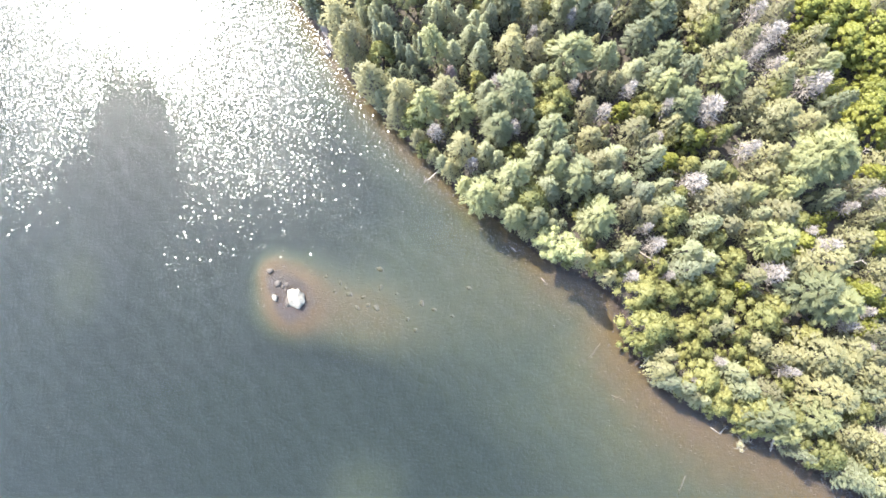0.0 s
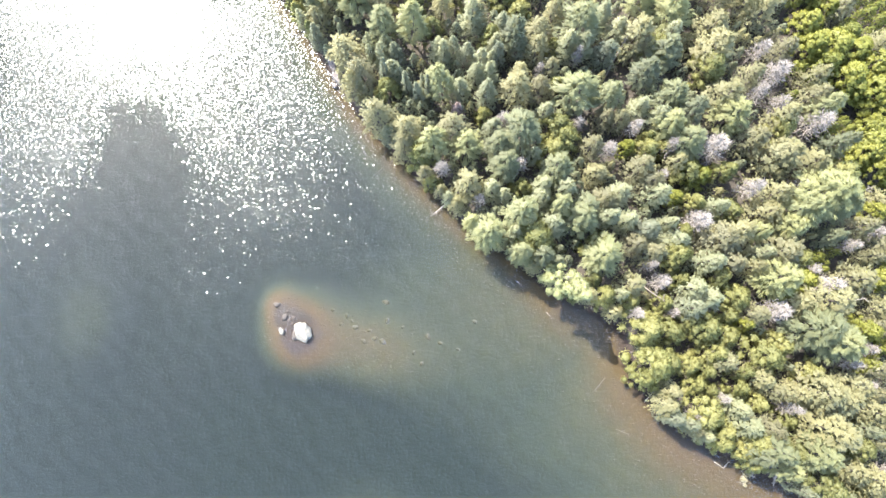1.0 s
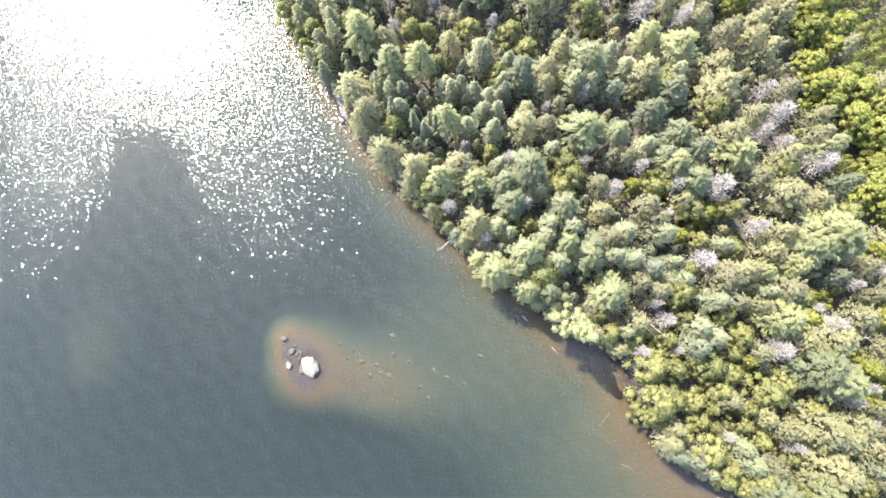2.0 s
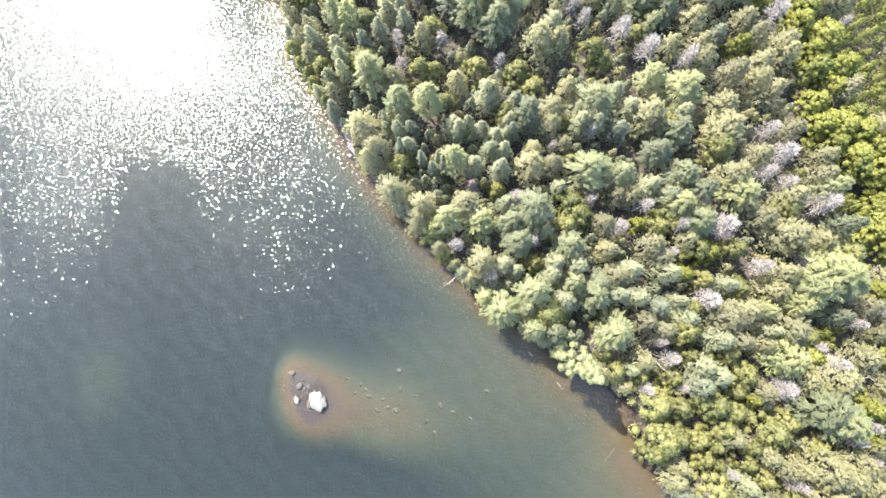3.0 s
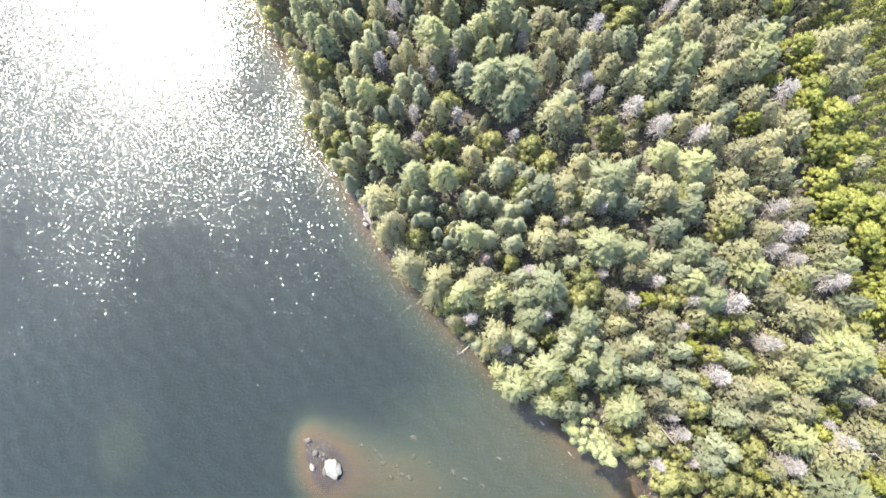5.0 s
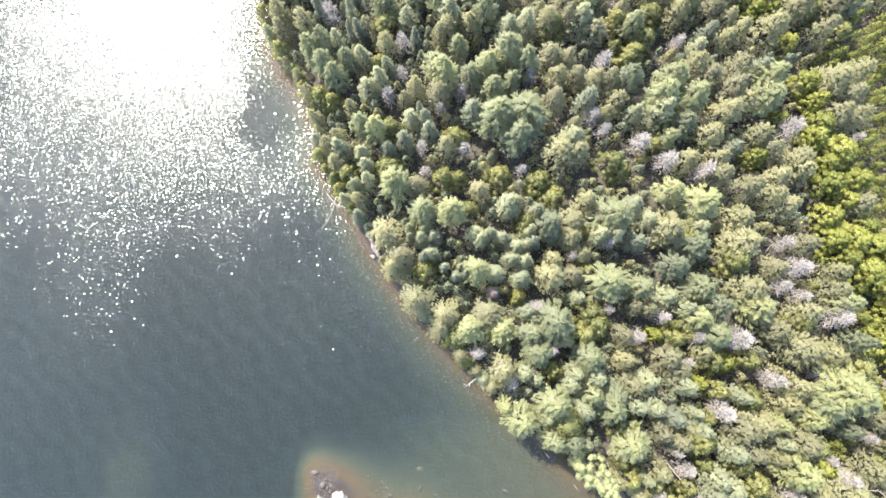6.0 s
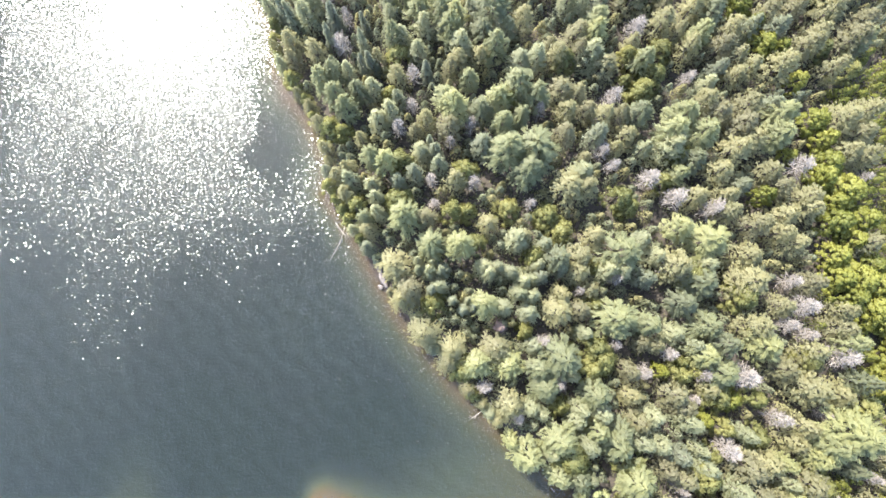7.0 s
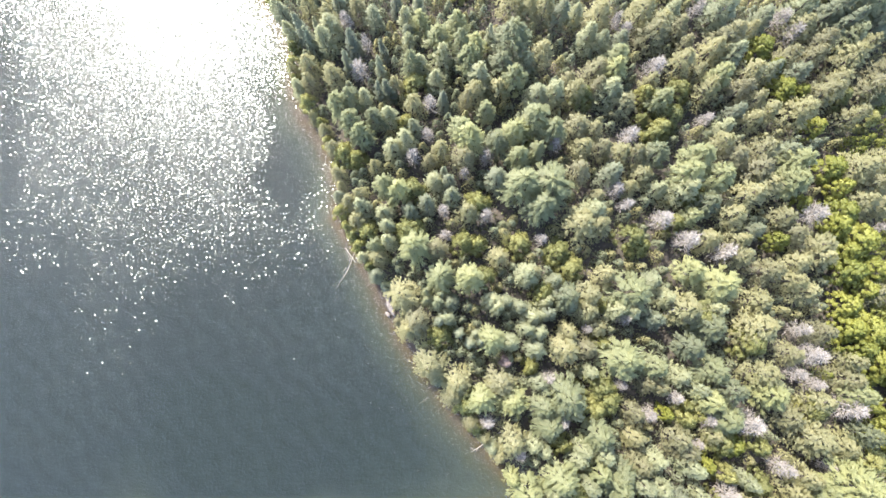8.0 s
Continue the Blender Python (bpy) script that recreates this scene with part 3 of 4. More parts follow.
plant("cedar_tree", [(32.0, 64.3, 1.7), (8.9, 65.6, 1.6), (2.7, 66.3, 2.1), (29.5, 67.2, 1.7), (-27.2, 71.4, 1.5), (-28.1, 75.1, 1.5), (-29.0, 78.1, 1.6), (-33.4, 78.4, 1.6), (-23.4, 78.6, 1.6), (51.2, 80.0, 1.6), (-19.8, 80.1, 1.6), (15.9, 81.5, 2.3), (-14.4, 82.4, 1.6), (-15.9, 85.5, 1.6), (-18.4, 85.9, 1.9), (-4.8, 86.9, 1.9), (29.4, 87.1, 1.6), (34.2, 87.4, 2.3), (19.3, 89.4, 2.1), (-28.4, 92.2, 1.9), (-25.4, 94.3, 1.9), (-23.8, 97.1, 1.5), (57.0, 97.5, 1.9), (-29.6, 99.3, 1.6), (43.3, 101.6, 1.6), (-35.7, 102.7, 1.6), (45.7, 105.7, 1.6), (2.7, 106.2, 2.1), (5.9, 107.1, 2.1)])
plant("cedar_tree", [(18.4, 108.0, 2.4), (-20.2, 108.5, 1.9), (-10.8, 109.7, 2.4), (-23.7, 112.3, 1.7), (-18.7, 113.3, 1.7), (-14.9, 113.7, 1.3), (-0.2, 114.0, 1.9), (52.4, 114.8, 1.6), (58.0, 115.1, 2.2), (-45.2, 115.2, 1.9), (-27.1, 116.8, 1.3), (-53.9, 118.0, 1.8), (44.7, 118.1, 1.9), (-44.8, 118.6, 2.2), (-26.9, 119.3, 1.3), (16.1, 119.3, 1.7), (19.9, 120.3, 1.7), (12.8, 120.4, 1.9), (-55.6, 121.3, 1.5), (-35.5, 122.1, 1.9), (-27.8, 122.1, 1.4), (69.9, 124.0, 2.2), (6.1, 125.3, 1.7), (10.0, 125.7, 1.5), (50.9, 127.3, 1.9), (41.1, 127.7, 2.6), (31.1, 127.9, 1.8), (43.7, 130.1, 2.2), (59.0, 130.5, 2.4)])
plant("spruce_tree", [(-7.9, 51.4, 1.1), (-6.2, 51.4, 0.9), (-10.6, 53.2, 1.0), (-7.1, 53.2, 0.9), (-15.4, 55.0, 1.1), (-16.7, 87.9, 0.9), (-18.0, 103.8, 1.3), (-32.6, 104.7, 1.1), (-30.1, 105.5, 1.3), (-32.3, 109.3, 1.1), (-40.1, 110.7, 1.3), (-32.2, 114.7, 1.0), (-48.2, 114.7, 1.3), (-39.3, 115.3, 1.7), (-50.4, 117.2, 1.5), (-8.8, 117.8, 1.3), (-48.1, 118.9, 1.0), (-43.5, 125.2, 1.3), (-30.6, 125.6, 1.3), (-25.5, 125.9, 1.3), (75.2, 126.4, 2.0), (68.5, 126.7, 1.9), (78.9, 128.4, 2.3), (72.9, 129.3, 2.3), (66.4, 130.0, 2.0), (69.8, 131.5, 2.3), (76.1, 131.7, 2.3), (71.7, 134.3, 2.3), (77.4, 134.8, 2.3)])
plant("hemlock_tree", [(77.6, -25.7, 2.3), (75.6, -23.6, 2.5), (73.8, -22.2, 2.1), (78.8, -17.0, 2.3), (58.2, -14.5, 2.1), (68.6, -14.3, 4.4), (78.8, -13.4, 2.0), (77.2, -11.3, 2.3), (40.4, -10.9, 2.1), (71.4, -9.2, 2.8), (63.9, -8.2, 2.0), (79.3, -8.2, 1.8), (59.8, -8.0, 1.8), (40.7, -7.8, 1.6), (67.7, -7.7, 3.0), (74.3, -7.1, 2.5), (57.1, -5.6, 2.1), (79.5, -4.0, 2.0), (50.9, -2.4, 2.1), (80.7, 4.5, 2.0), (57.3, 6.7, 2.2), (80.9, 7.8, 2.2), (25.0, 10.4, 1.6), (70.2, 8.8, 3.5), (64.9, 8.8, 2.4), (33.9, 12.2, 2.0), (76.9, 13.2, 2.6), (57.5, 15.5, 1.6), (52.9, 16.5, 2.4)])
plant("hemlock_tree", [(80.9, 17.9, 1.7), (37.4, 18.8, 2.1), (62.6, 19.2, 3.0), (81.9, 19.8, 2.2), (34.2, 20.0, 1.9), (51.2, 20.8, 3.4), (53.7, 22.0, 2.6), (78.4, 23.7, 2.2), (60.5, 26.5, 2.6), (82.7, 28.7, 2.2), (28.9, 29.5, 2.2), (61.5, 30.0, 2.1), (1.7, 31.8, 2.8), (37.8, 32.3, 2.4), (35.7, 35.2, 2.2), (43.1, 36.4, 1.9), (69.9, 36.6, 2.7), (63.6, 37.1, 3.4), (63.5, 38.5, 2.5), (26.5, 40.0, 1.9), (-11.3, 40.1, 2.1), (58.2, 41.4, 2.5), (-10.3, 42.9, 2.8), (-1.1, 43.3, 3.1), (63.9, 44.8, 2.5), (32.3, 45.2, 1.7), (29.5, 45.9, 1.7), (-16.4, 46.4, 2.8), (52.4, 50.0, 2.9), (70.9, 50.0, 2.5)])
plant("hemlock_tree", [(11.4, 51.6, 2.7), (16.5, 51.7, 2.3), (-21.7, 52.6, 2.1), (71.4, 53.7, 2.0), (59.0, 54.3, 2.3), (-19.4, 54.8, 2.7), (12.6, 55.4, 1.9), (18.4, 56.6, 1.9), (50.5, 58.8, 3.2), (64.9, 59.1, 2.3), (15.6, 59.6, 2.0), (52.6, 59.7, 2.5), (-22.9, 60.1, 3.2), (36.7, 60.6, 1.9), (84.7, 60.7, 2.3), (35.6, 62.2, 2.8), (16.1, 63.7, 2.5), (51.4, 65.2, 2.5), (3.9, 67.0, 1.8), (61.0, 67.1, 2.5), (-29.2, 67.5, 1.8), (19.6, 67.6, 2.1), (77.5, 68.5, 2.2), (58.0, 69.8, 2.1), (-3.7, 70.1, 1.8), (-17.2, 70.8, 2.3), (53.0, 71.2, 2.4), (59.3, 73.1, 2.4), (47.3, 73.4, 2.2)])
plant("hemlock_tree", [(64.1, 74.7, 2.4), (-34.3, 75.7, 2.1), (47.3, 77.2, 1.8), (41.1, 77.3, 2.1), (63.9, 77.7, 2.9), (12.9, 78.1, 2.9), (17.2, 78.5, 2.4), (-11.1, 78.8, 2.1), (-36.5, 79.3, 1.9), (59.2, 79.9, 2.4), (-34.2, 81.4, 1.6), (45.8, 82.6, 2.5), (56.8, 83.4, 2.3), (17.0, 84.8, 1.6), (76.9, 86.9, 2.5), (48.1, 87.1, 2.7), (72.6, 87.1, 2.5), (23.7, 87.2, 1.6), (-31.7, 87.4, 1.5), (53.0, 89.8, 2.5), (12.3, 90.0, 2.4), (-20.0, 90.2, 1.5), (26.0, 90.5, 2.1), (-12.6, 90.6, 2.5), (-41.5, 91.7, 1.6), (76.8, 91.8, 2.7), (-17.7, 92.2, 1.9), (50.9, 92.9, 3.0), (24.6, 94.3, 1.9), (20.8, 94.6, 2.1)])
plant("hemlock_tree", [(72.3, 95.2, 3.2), (12.7, 95.3, 1.9), (17.1, 95.5, 2.1), (45.3, 95.7, 3.0), (51.7, 96.9, 2.4), (77.4, 96.9, 2.7), (43.1, 98.3, 1.9), (15.7, 99.3, 1.9), (11.7, 100.2, 2.7), (-24.1, 102.1, 1.9), (49.2, 103.8, 2.1), (-12.9, 104.4, 1.6), (-11.2, 105.6, 2.4), (-48.6, 105.9, 1.9), (70.2, 106.1, 2.4), (52.9, 106.1, 2.1), (21.5, 106.2, 2.5), (58.8, 106.3, 3.0), (-29.0, 107.1, 1.6), (10.2, 107.3, 2.4), (-6.2, 107.4, 2.1), (-43.1, 107.8, 2.2), (15.2, 108.4, 2.1), (50.3, 108.5, 2.1), (39.0, 109.6, 2.1), (-49.1, 110.1, 1.9), (9.4, 110.7, 1.8), (63.8, 110.7, 2.8), (46.4, 110.7, 2.4)])
plant("hemlock_tree", [(27.7, 111.4, 1.9), (73.7, 112.0, 3.0), (14.9, 112.8, 2.8), (37.2, 113.5, 1.5), (48.9, 114.2, 2.4), (67.6, 114.3, 2.5), (33.7, 115.7, 2.4), (2.7, 115.9, 2.5), (77.7, 117.7, 2.5), (61.4, 118.5, 2.4), (56.3, 118.7, 2.5), (39.9, 118.8, 2.5), (70.0, 119.0, 2.8), (34.4, 120.6, 1.7), (27.1, 121.7, 2.8), (-45.8, 121.8, 1.9), (42.9, 122.2, 2.8), (63.8, 122.6, 2.5), (74.1, 122.8, 2.2), (-50.4, 122.8, 1.8), (29.0, 123.9, 2.5), (32.8, 124.3, 2.4), (47.7, 124.3, 1.7), (-38.9, 124.4, 1.9), (2.8, 125.4, 2.2), (14.9, 125.6, 2.6), (59.9, 125.6, 2.8), (23.8, 126.1, 2.8), (-0.9, 126.4, 2.4), (-4.4, 127.5, 2.6)])
plant("bushy_cedar", [(78.8, -29.1, 2.3), (71.3, -27.6, 2.0), (69.5, -26.0, 2.7), (63.8, -19.4, 2.3), (54.5, -19.1, 1.9), (76.0, -18.3, 2.3), (50.2, -17.6, 2.2), (56.5, -17.3, 2.6), (50.9, -15.8, 2.1), (62.8, -13.6, 1.8), (47.1, -12.0, 3.0), (57.1, -10.5, 2.0), (48.8, -7.8, 1.4), (54.1, -7.3, 1.8), (46.0, -6.8, 1.8), (35.3, -5.7, 2.1), (48.4, -4.6, 1.5), (68.1, -4.6, 2.1), (54.9, -4.1, 1.6), (45.1, -3.0, 2.1), (37.2, -3.0, 3.5), (40.8, -2.5, 2.1), (59.3, -1.4, 3.3), (49.0, -0.8, 2.2)])
plant("bushy_cedar", [(62.0, 0.8, 2.2), (52.3, 2.4, 2.4), (36.3, 4.1, 2.9), (41.5, 3.5, 2.6), (47.4, 4.0, 2.8), (45.5, 5.2, 2.0), (52.6, 6.8, 2.1), (28.8, 10.0, 2.1), (40.2, 9.0, 1.9), (34.2, 9.0, 1.8), (53.8, 9.5, 2.4), (43.8, 13.5, 1.7), (26.7, 13.5, 1.3), (50.7, 14.0, 2.4), (66.1, 17.8, 2.9), (42.6, 18.4, 3.0), (27.8, 20.2, 2.7), (15.0, 21.8, 3.3), (44.7, 23.0, 1.7), (53.7, 26.9, 2.2), (46.6, 28.7, 1.9), (13.0, 31.7, 1.9), (-6.3, 33.4, 1.0), (74.9, 34.1, 3.1)])
plant("bushy_cedar", [(45.6, 34.9, 2.7), (52.4, 35.0, 2.1), (-7.4, 39.3, 2.5), (19.3, 39.7, 2.7), (37.5, 39.7, 2.2), (41.0, 40.4, 1.6), (37.7, 41.7, 1.4), (21.1, 41.8, 2.7), (41.7, 42.2, 1.4), (64.0, 43.0, 2.5), (20.0, 44.4, 2.7), (5.2, 47.2, 1.6), (-14.8, 52.0, 2.1), (19.9, 53.7, 1.6), (50.5, 56.1, 2.8), (40.4, 60.4, 3.0), (19.6, 61.9, 1.6), (6.7, 63.0, 2.1), (-5.7, 65.7, 2.1), (12.5, 69.0, 2.3), (-8.0, 72.4, 1.9), (9.2, 72.4, 2.5), (-11.2, 72.7, 2.1), (-32.4, 73.3, 2.1)])
plant("bushy_cedar", [(0.5, 73.6, 2.3), (-23.1, 74.2, 3.0), (27.0, 74.5, 2.1), (24.4, 76.7, 2.7), (-38.4, 77.6, 1.6), (34.3, 80.7, 1.9), (-8.7, 81.7, 2.4), (-22.7, 83.8, 2.4), (38.2, 86.6, 2.7), (-36.2, 89.6, 1.9), (-39.0, 90.2, 2.4), (0.3, 97.2, 2.3), (-25.8, 98.6, 1.7), (29.1, 100.1, 2.5), (29.8, 101.5, 2.1), (-48.5, 102.0, 1.9), (26.3, 103.3, 1.5), (32.1, 104.2, 2.4), (75.0, 106.9, 2.1), (12.4, 106.9, 2.3), (28.9, 107.7, 2.2), (-24.7, 107.7, 2.6), (26.4, 108.5, 1.9), (33.8, 110.3, 2.5), (68.8, 111.1, 1.8)])
plant("maple_tree", [(78.8, -3.0, 1.6), (81.7, 1.3, 2.1), (78.0, 3.5, 2.4), (56.1, 4.6, 1.4), (64.0, 10.7, 2.0), (82.7, 13.4, 2.1), (67.4, 13.4, 2.2), (81.7, 26.9, 1.9), (43.3, 30.0, 1.5), (48.1, 34.5, 2.3), (83.9, 35.5, 2.3), (81.2, 38.4, 2.5), (33.4, 39.7, 1.5), (82.0, 40.7, 2.5), (83.3, 43.6, 2.5), (85.9, 47.2, 2.5), (83.8, 51.2, 3.0), (79.5, 52.0, 2.5), (77.9, 54.3, 2.7), (85.9, 54.9, 2.5), (73.6, 56.3, 2.3)])
plant("maple_tree", [(83.8, 56.7, 2.5), (80.5, 59.7, 2.8), (71.6, 60.5, 2.3), (75.9, 60.8, 3.2), (79.2, 63.8, 2.3), (70.1, 65.5, 2.4), (75.0, 69.3, 2.3), (70.9, 72.6, 2.6), (77.4, 73.5, 2.6), (71.4, 77.3, 2.2), (56.1, 78.0, 1.9), (73.5, 79.9, 3.2), (68.3, 82.7, 2.4), (69.4, 85.9, 2.7), (61.7, 87.3, 1.6), (69.0, 91.0, 2.1), (66.9, 94.6, 2.8), (63.9, 104.2, 2.2), (60.2, 111.3, 1.7), (56.8, 112.2, 2.4), (55.0, 116.9, 1.5), (51.6, 121.2, 2.4)])
plant("birch_tree", [(19.4, 13.6, 2.8)])
plant("dead_tree", [(80.4, -22.9, 1.4), (44.7, -12.4, 1.0), (62.2, -11.0, 1.4), (50.2, -9.4, 1.0), (78.1, -6.7, 1.2), (74.6, -2.4, 1.3), (78.0, 0.2, 1.4), (41.9, 7.1, 1.2), (34.8, 7.1, 1.3), (60.9, 7.8, 2.4), (70.0, 12.2, 2.1), (39.1, 12.8, 1.8), (68.2, 15.0, 1.5), (37.3, 15.9, 1.2), (76.3, 20.0, 1.3), (81.9, 22.8, 1.5), (46.6, 25.1, 2.4), (4.0, 29.4, 1.4), (57.0, 31.4, 1.9), (66.7, 32.6, 1.2), (40.6, 33.9, 1.2)])
plant("dead_tree", [(-3.4, 35.2, 1.5), (12.3, 36.3, 1.5), (41.9, 39.3, 1.5), (50.6, 39.4, 2.5), (30.0, 39.6, 1.8), (34.7, 43.8, 1.5), (70.4, 44.5, 2.5), (24.0, 45.1, 1.4), (8.6, 45.2, 1.4), (64.2, 48.3, 1.7), (59.9, 50.4, 1.5), (63.3, 54.4, 2.2), (16.6, 56.3, 1.2), (24.4, 58.9, 1.2), (60.4, 59.6, 1.7), (-15.3, 74.2, 1.4), (44.0, 74.5, 2.1), (5.4, 74.6, 1.2), (36.0, 76.3, 2.0), (-16.0, 79.2, 1.4), (-6.7, 79.3, 1.6)])
plant("dead_tree", [(30.9, 80.9, 2.2), (77.2, 82.7, 1.2), (22.9, 83.5, 1.4), (62.7, 84.6, 2.3), (20.8, 86.5, 1.7), (-12.3, 87.6, 1.1), (-23.6, 90.7, 1.6), (-7.6, 91.9, 1.8), (7.3, 95.1, 1.4), (-20.9, 96.2, 1.4), (22.7, 98.8, 2.0), (-21.1, 103.3, 1.6), (39.6, 104.1, 1.5), (-37.3, 109.3, 1.8), (27.8, 114.9, 2.0), (-36.1, 115.6, 1.2), (-41.3, 120.6, 1.5), (21.4, 123.1, 1.5), (19.2, 124.6, 1.3), (57.5, 124.6, 1.9), (55.5, 128.5, 1.9), (36.4, 128.6, 1.3)])

# Low trees hanging over the bank beside the birch.
plant("hemlock_tree", [(15.0, 16.2, 1.4), (12.4, 18.4, 1.4), (9.1, 20.9, 1.4), (18.3, 13.6, 1.2)], 0.7)

# Trees that close the waterline.
def crowded(x, y, room):
    at = np.array(STANDING)
    return bool((np.hypot(at[:, 0] - x, at[:, 1] - y) < at[:, 2] + room).any())


fringe = {"bushy_cedar": [], "hemlock_tree": [], "cedar_tree": []}
for (ax, ay), (bx, by) in zip(SHORE[1:33], SHORE[2:34]):
    span = math.hypot(bx - ax, by - ay)
    for s in np.arange(1.0, span, 2.4):
        inland = np.array([(by - ay), -(bx - ax)]) / span
        r = rng.uniform(1.0, 1.5)
        x, y = np.array([ax + (bx - ax) * s / span, ay + (by - ay) * s / span]) + inland * (r * 0.6 + 0.1)
        if abs(x) < 100 and y < 150 and not 55 < y < 62 and not crowded(x, y, -0.5):
            fringe[list(fringe)[int(rng.integers(3))]].append((float(x), float(y), r))
            STANDING.append((x, y, r))
for kind, spots in fringe.items():
    plant(kind, spots, 0.9)


def thicket(name, kind, spots, blades, leaf, label, category):
    """Many small trees that nobody could count, joined into one: x, y, radius and height of each."""
    x, y, r, h = np.array(spots).T
    z = ground_height(x, y)
    t = 1 - rng.uniform(0, 0.92, (len(x), blades)) ** 1.2
    turn = rng.uniform(0, math.tau, t.shape)
    out = r[:, None] * np.minimum(1, (1.03 - t) ** 0.55 * 1.1) * rng.uniform(0.7, 1.05, t.shape)
    way = np.stack([np.cos(turn), np.sin(turn), 0.75 + 0 * t], -1)
    spot = np.stack([x[:, None] + out * np.cos(turn), y[:, None] + out * np.sin(turn), z[:, None] + h[:, None] * t], -1)
    way, spot = way.reshape(-1, 3), spot.reshape(-1, 3)
    size = len(spot)
    made = sprays(spot, rng.normal(size=(size, 3)) + np.array([0, 0, 0.4]), unit(unit(way) + rng.normal(0, 0.3, (size, 3))), leaf * rng.uniform(0.7, 1.3, size), leaf * 0.75 * rng.uniform(0.7, 1.3, size), swell=way)
    return tagged(new(name, leafy_mesh(name, *made, NEEDLES[kind])), label, category, kind="stuff")


# Trees past the counted ones at the rim of the forest, then saplings in the gaps.
gx, gy = np.meshgrid(np.arange(-70, 108, 2.4), np.arange(-50, 152, 2.4))
gx, gy = (gx + rng.uniform(-1, 1, gx.shape)).ravel(), (gy + rng.uniform(-1, 1, gy.shape)).ravel()
inland = shore_distance(gx, gy)
saplings = {"cedar_tree": [], "spruce_tree": [], "hemlock_tree": [], "maple_tree": []}
rim = {"maple_tree": [], "bushy_cedar": [], "spruce_tree": [], "hemlock_tree": []}
for x, y, d in zip(gx.tolist(), gy.tolist(), inland.tolist()):
    if d < 1.5 or y < -48 + 0.1 * x or crowded(x, y, 0.1):
        continue
    if not crowded(x, y, 1.9):
        r = rng.uniform(1.6, 2.4)
        rim["maple_tree" if x > 74 and y < 110 and rng.uniform() < 0.7 else list(rim)[int(rng.integers(1, 4))]].append((x, y, r))
    else:
        r = rng.uniform(1.2, 1.9)
        saplings["maple_tree" if x > 66 + 0.1 * abs(y - 60) and 15 < y < 112 else list(saplings)[int(rng.integers(3))]].append((x, y, r, rng.uniform(5.0, 8.2)))
    STANDING.append((x, y, r))
for kind, spots in rim.items():
    plant(kind, spots, 0.95)
for kind, spots in saplings.items():
    thicket("saplings", kind, spots, 230, 0.42, "thick green saplings filling the gaps between taller trees", "saplings")

# Low shrubs and brush under the trees.
count = 60000
sx, sy = rng.uniform(-70, 105, count), rng.uniform(-50, 155, count)
keep = shore_distance(sx, sy) > 0.4
sx, sy = sx[keep], sy[keep]
lift = rng.uniform(0.1, 1.3, len(sx)) * (0.5 + 0.5 * np.sin(sx * 0.7) * np.sin(sy * 0.6 + 1))
centre = np.stack([sx, sy, ground_height(sx, sy) + lift + 0.1], 1)
way = rng.normal(size=(len(sx), 3))
made = sprays(centre, way, unit(rng.normal(0, 0.5, (len(sx), 3)) + np.array([0, 0, 1.0])), rng.uniform(0.4, 0.9, len(sx)), rng.uniform(0.3, 0.6, len(sx)))
tagged(new("undergrowth", leafy_mesh("undergrowth", *made, SHRUB)), "low green shrubs and brush on the forest floor", "shrubs", kind="stuff")

# Woods beyond the nearer trees.
gx, gy = np.meshgrid(np.arange(-260, 230, 5.6), np.arange(-190, 290, 5.6))
gx, gy = (gx + rng.uniform(-2.5, 2.5, gx.shape)).ravel(), (gy + rng.uniform(-2.5, 2.5, gy.shape)).ravel()
keep = (shore_distance(gx, gy) > 3) & ~((gx > -72) & (gx < 108) & (gy > -50 + 0.1 * gx) & (gy < 152))
thicket("far_woods", "hemlock_tree", np.stack([gx, gy, rng.uniform(2.4, 3.8, gx.shape), rng.uniform(8, 13, gx.shape)], 1)[keep], 80, 1.2, "green mixed forest stretching away from the lake", "forest")


# ---- rocks ----
def boulder(name, x, y, size, mat, label, sunk=0.3, turn=0.0, seed=0, category="rock", group="", level=None, detail=3):
    """A weathered rock: a ball pushed into flats and hollows, then set into the ground."""
    bm = bmesh.new()
    bmesh.ops.create_icosphere(bm, subdivisions=detail, radius=1.0)
    for v in bm.verts:
        p = v.co.copy()
        bend = 1 + 0.42 * noise.noise(p * 0.9 + Vector((seed * 3.1, 0, 7))) + 0.22 * noise.noise(p * 2.3 + Vector((0, seed * 1.7, 2))) + 0.05 * noise.noise(p * 6 + Vector((seed, 3, 1)))
        v.co = Vector((p.x * bend, p.y * bend, min(p.z * bend, 0.72 + 0.1 * noise.noise(p * 1.5 + Vector((seed, 0, 0))))))
        v.co = Vector((v.co.x * size[0] / 2, v.co.y * size[1] / 2, v.co.z * size[2]))
    mesh = bpy.data.meshes.new(name)
    bm.to_mesh(mesh)
    bm.free()
    mesh.polygons.foreach_set("use_smooth", [True] * len(mesh.polygons))
    mesh.materials.append(mat)
    z = float(ground_height(np.array([x]), np.array([y]))[0]) if level is None else level
    ob = new(name, mesh)
    ob.matrix_world = pose(x, y, z + size[2] * (0.5 - sunk), 0, 0, turn)
    return tagged(ob, label, category, group)


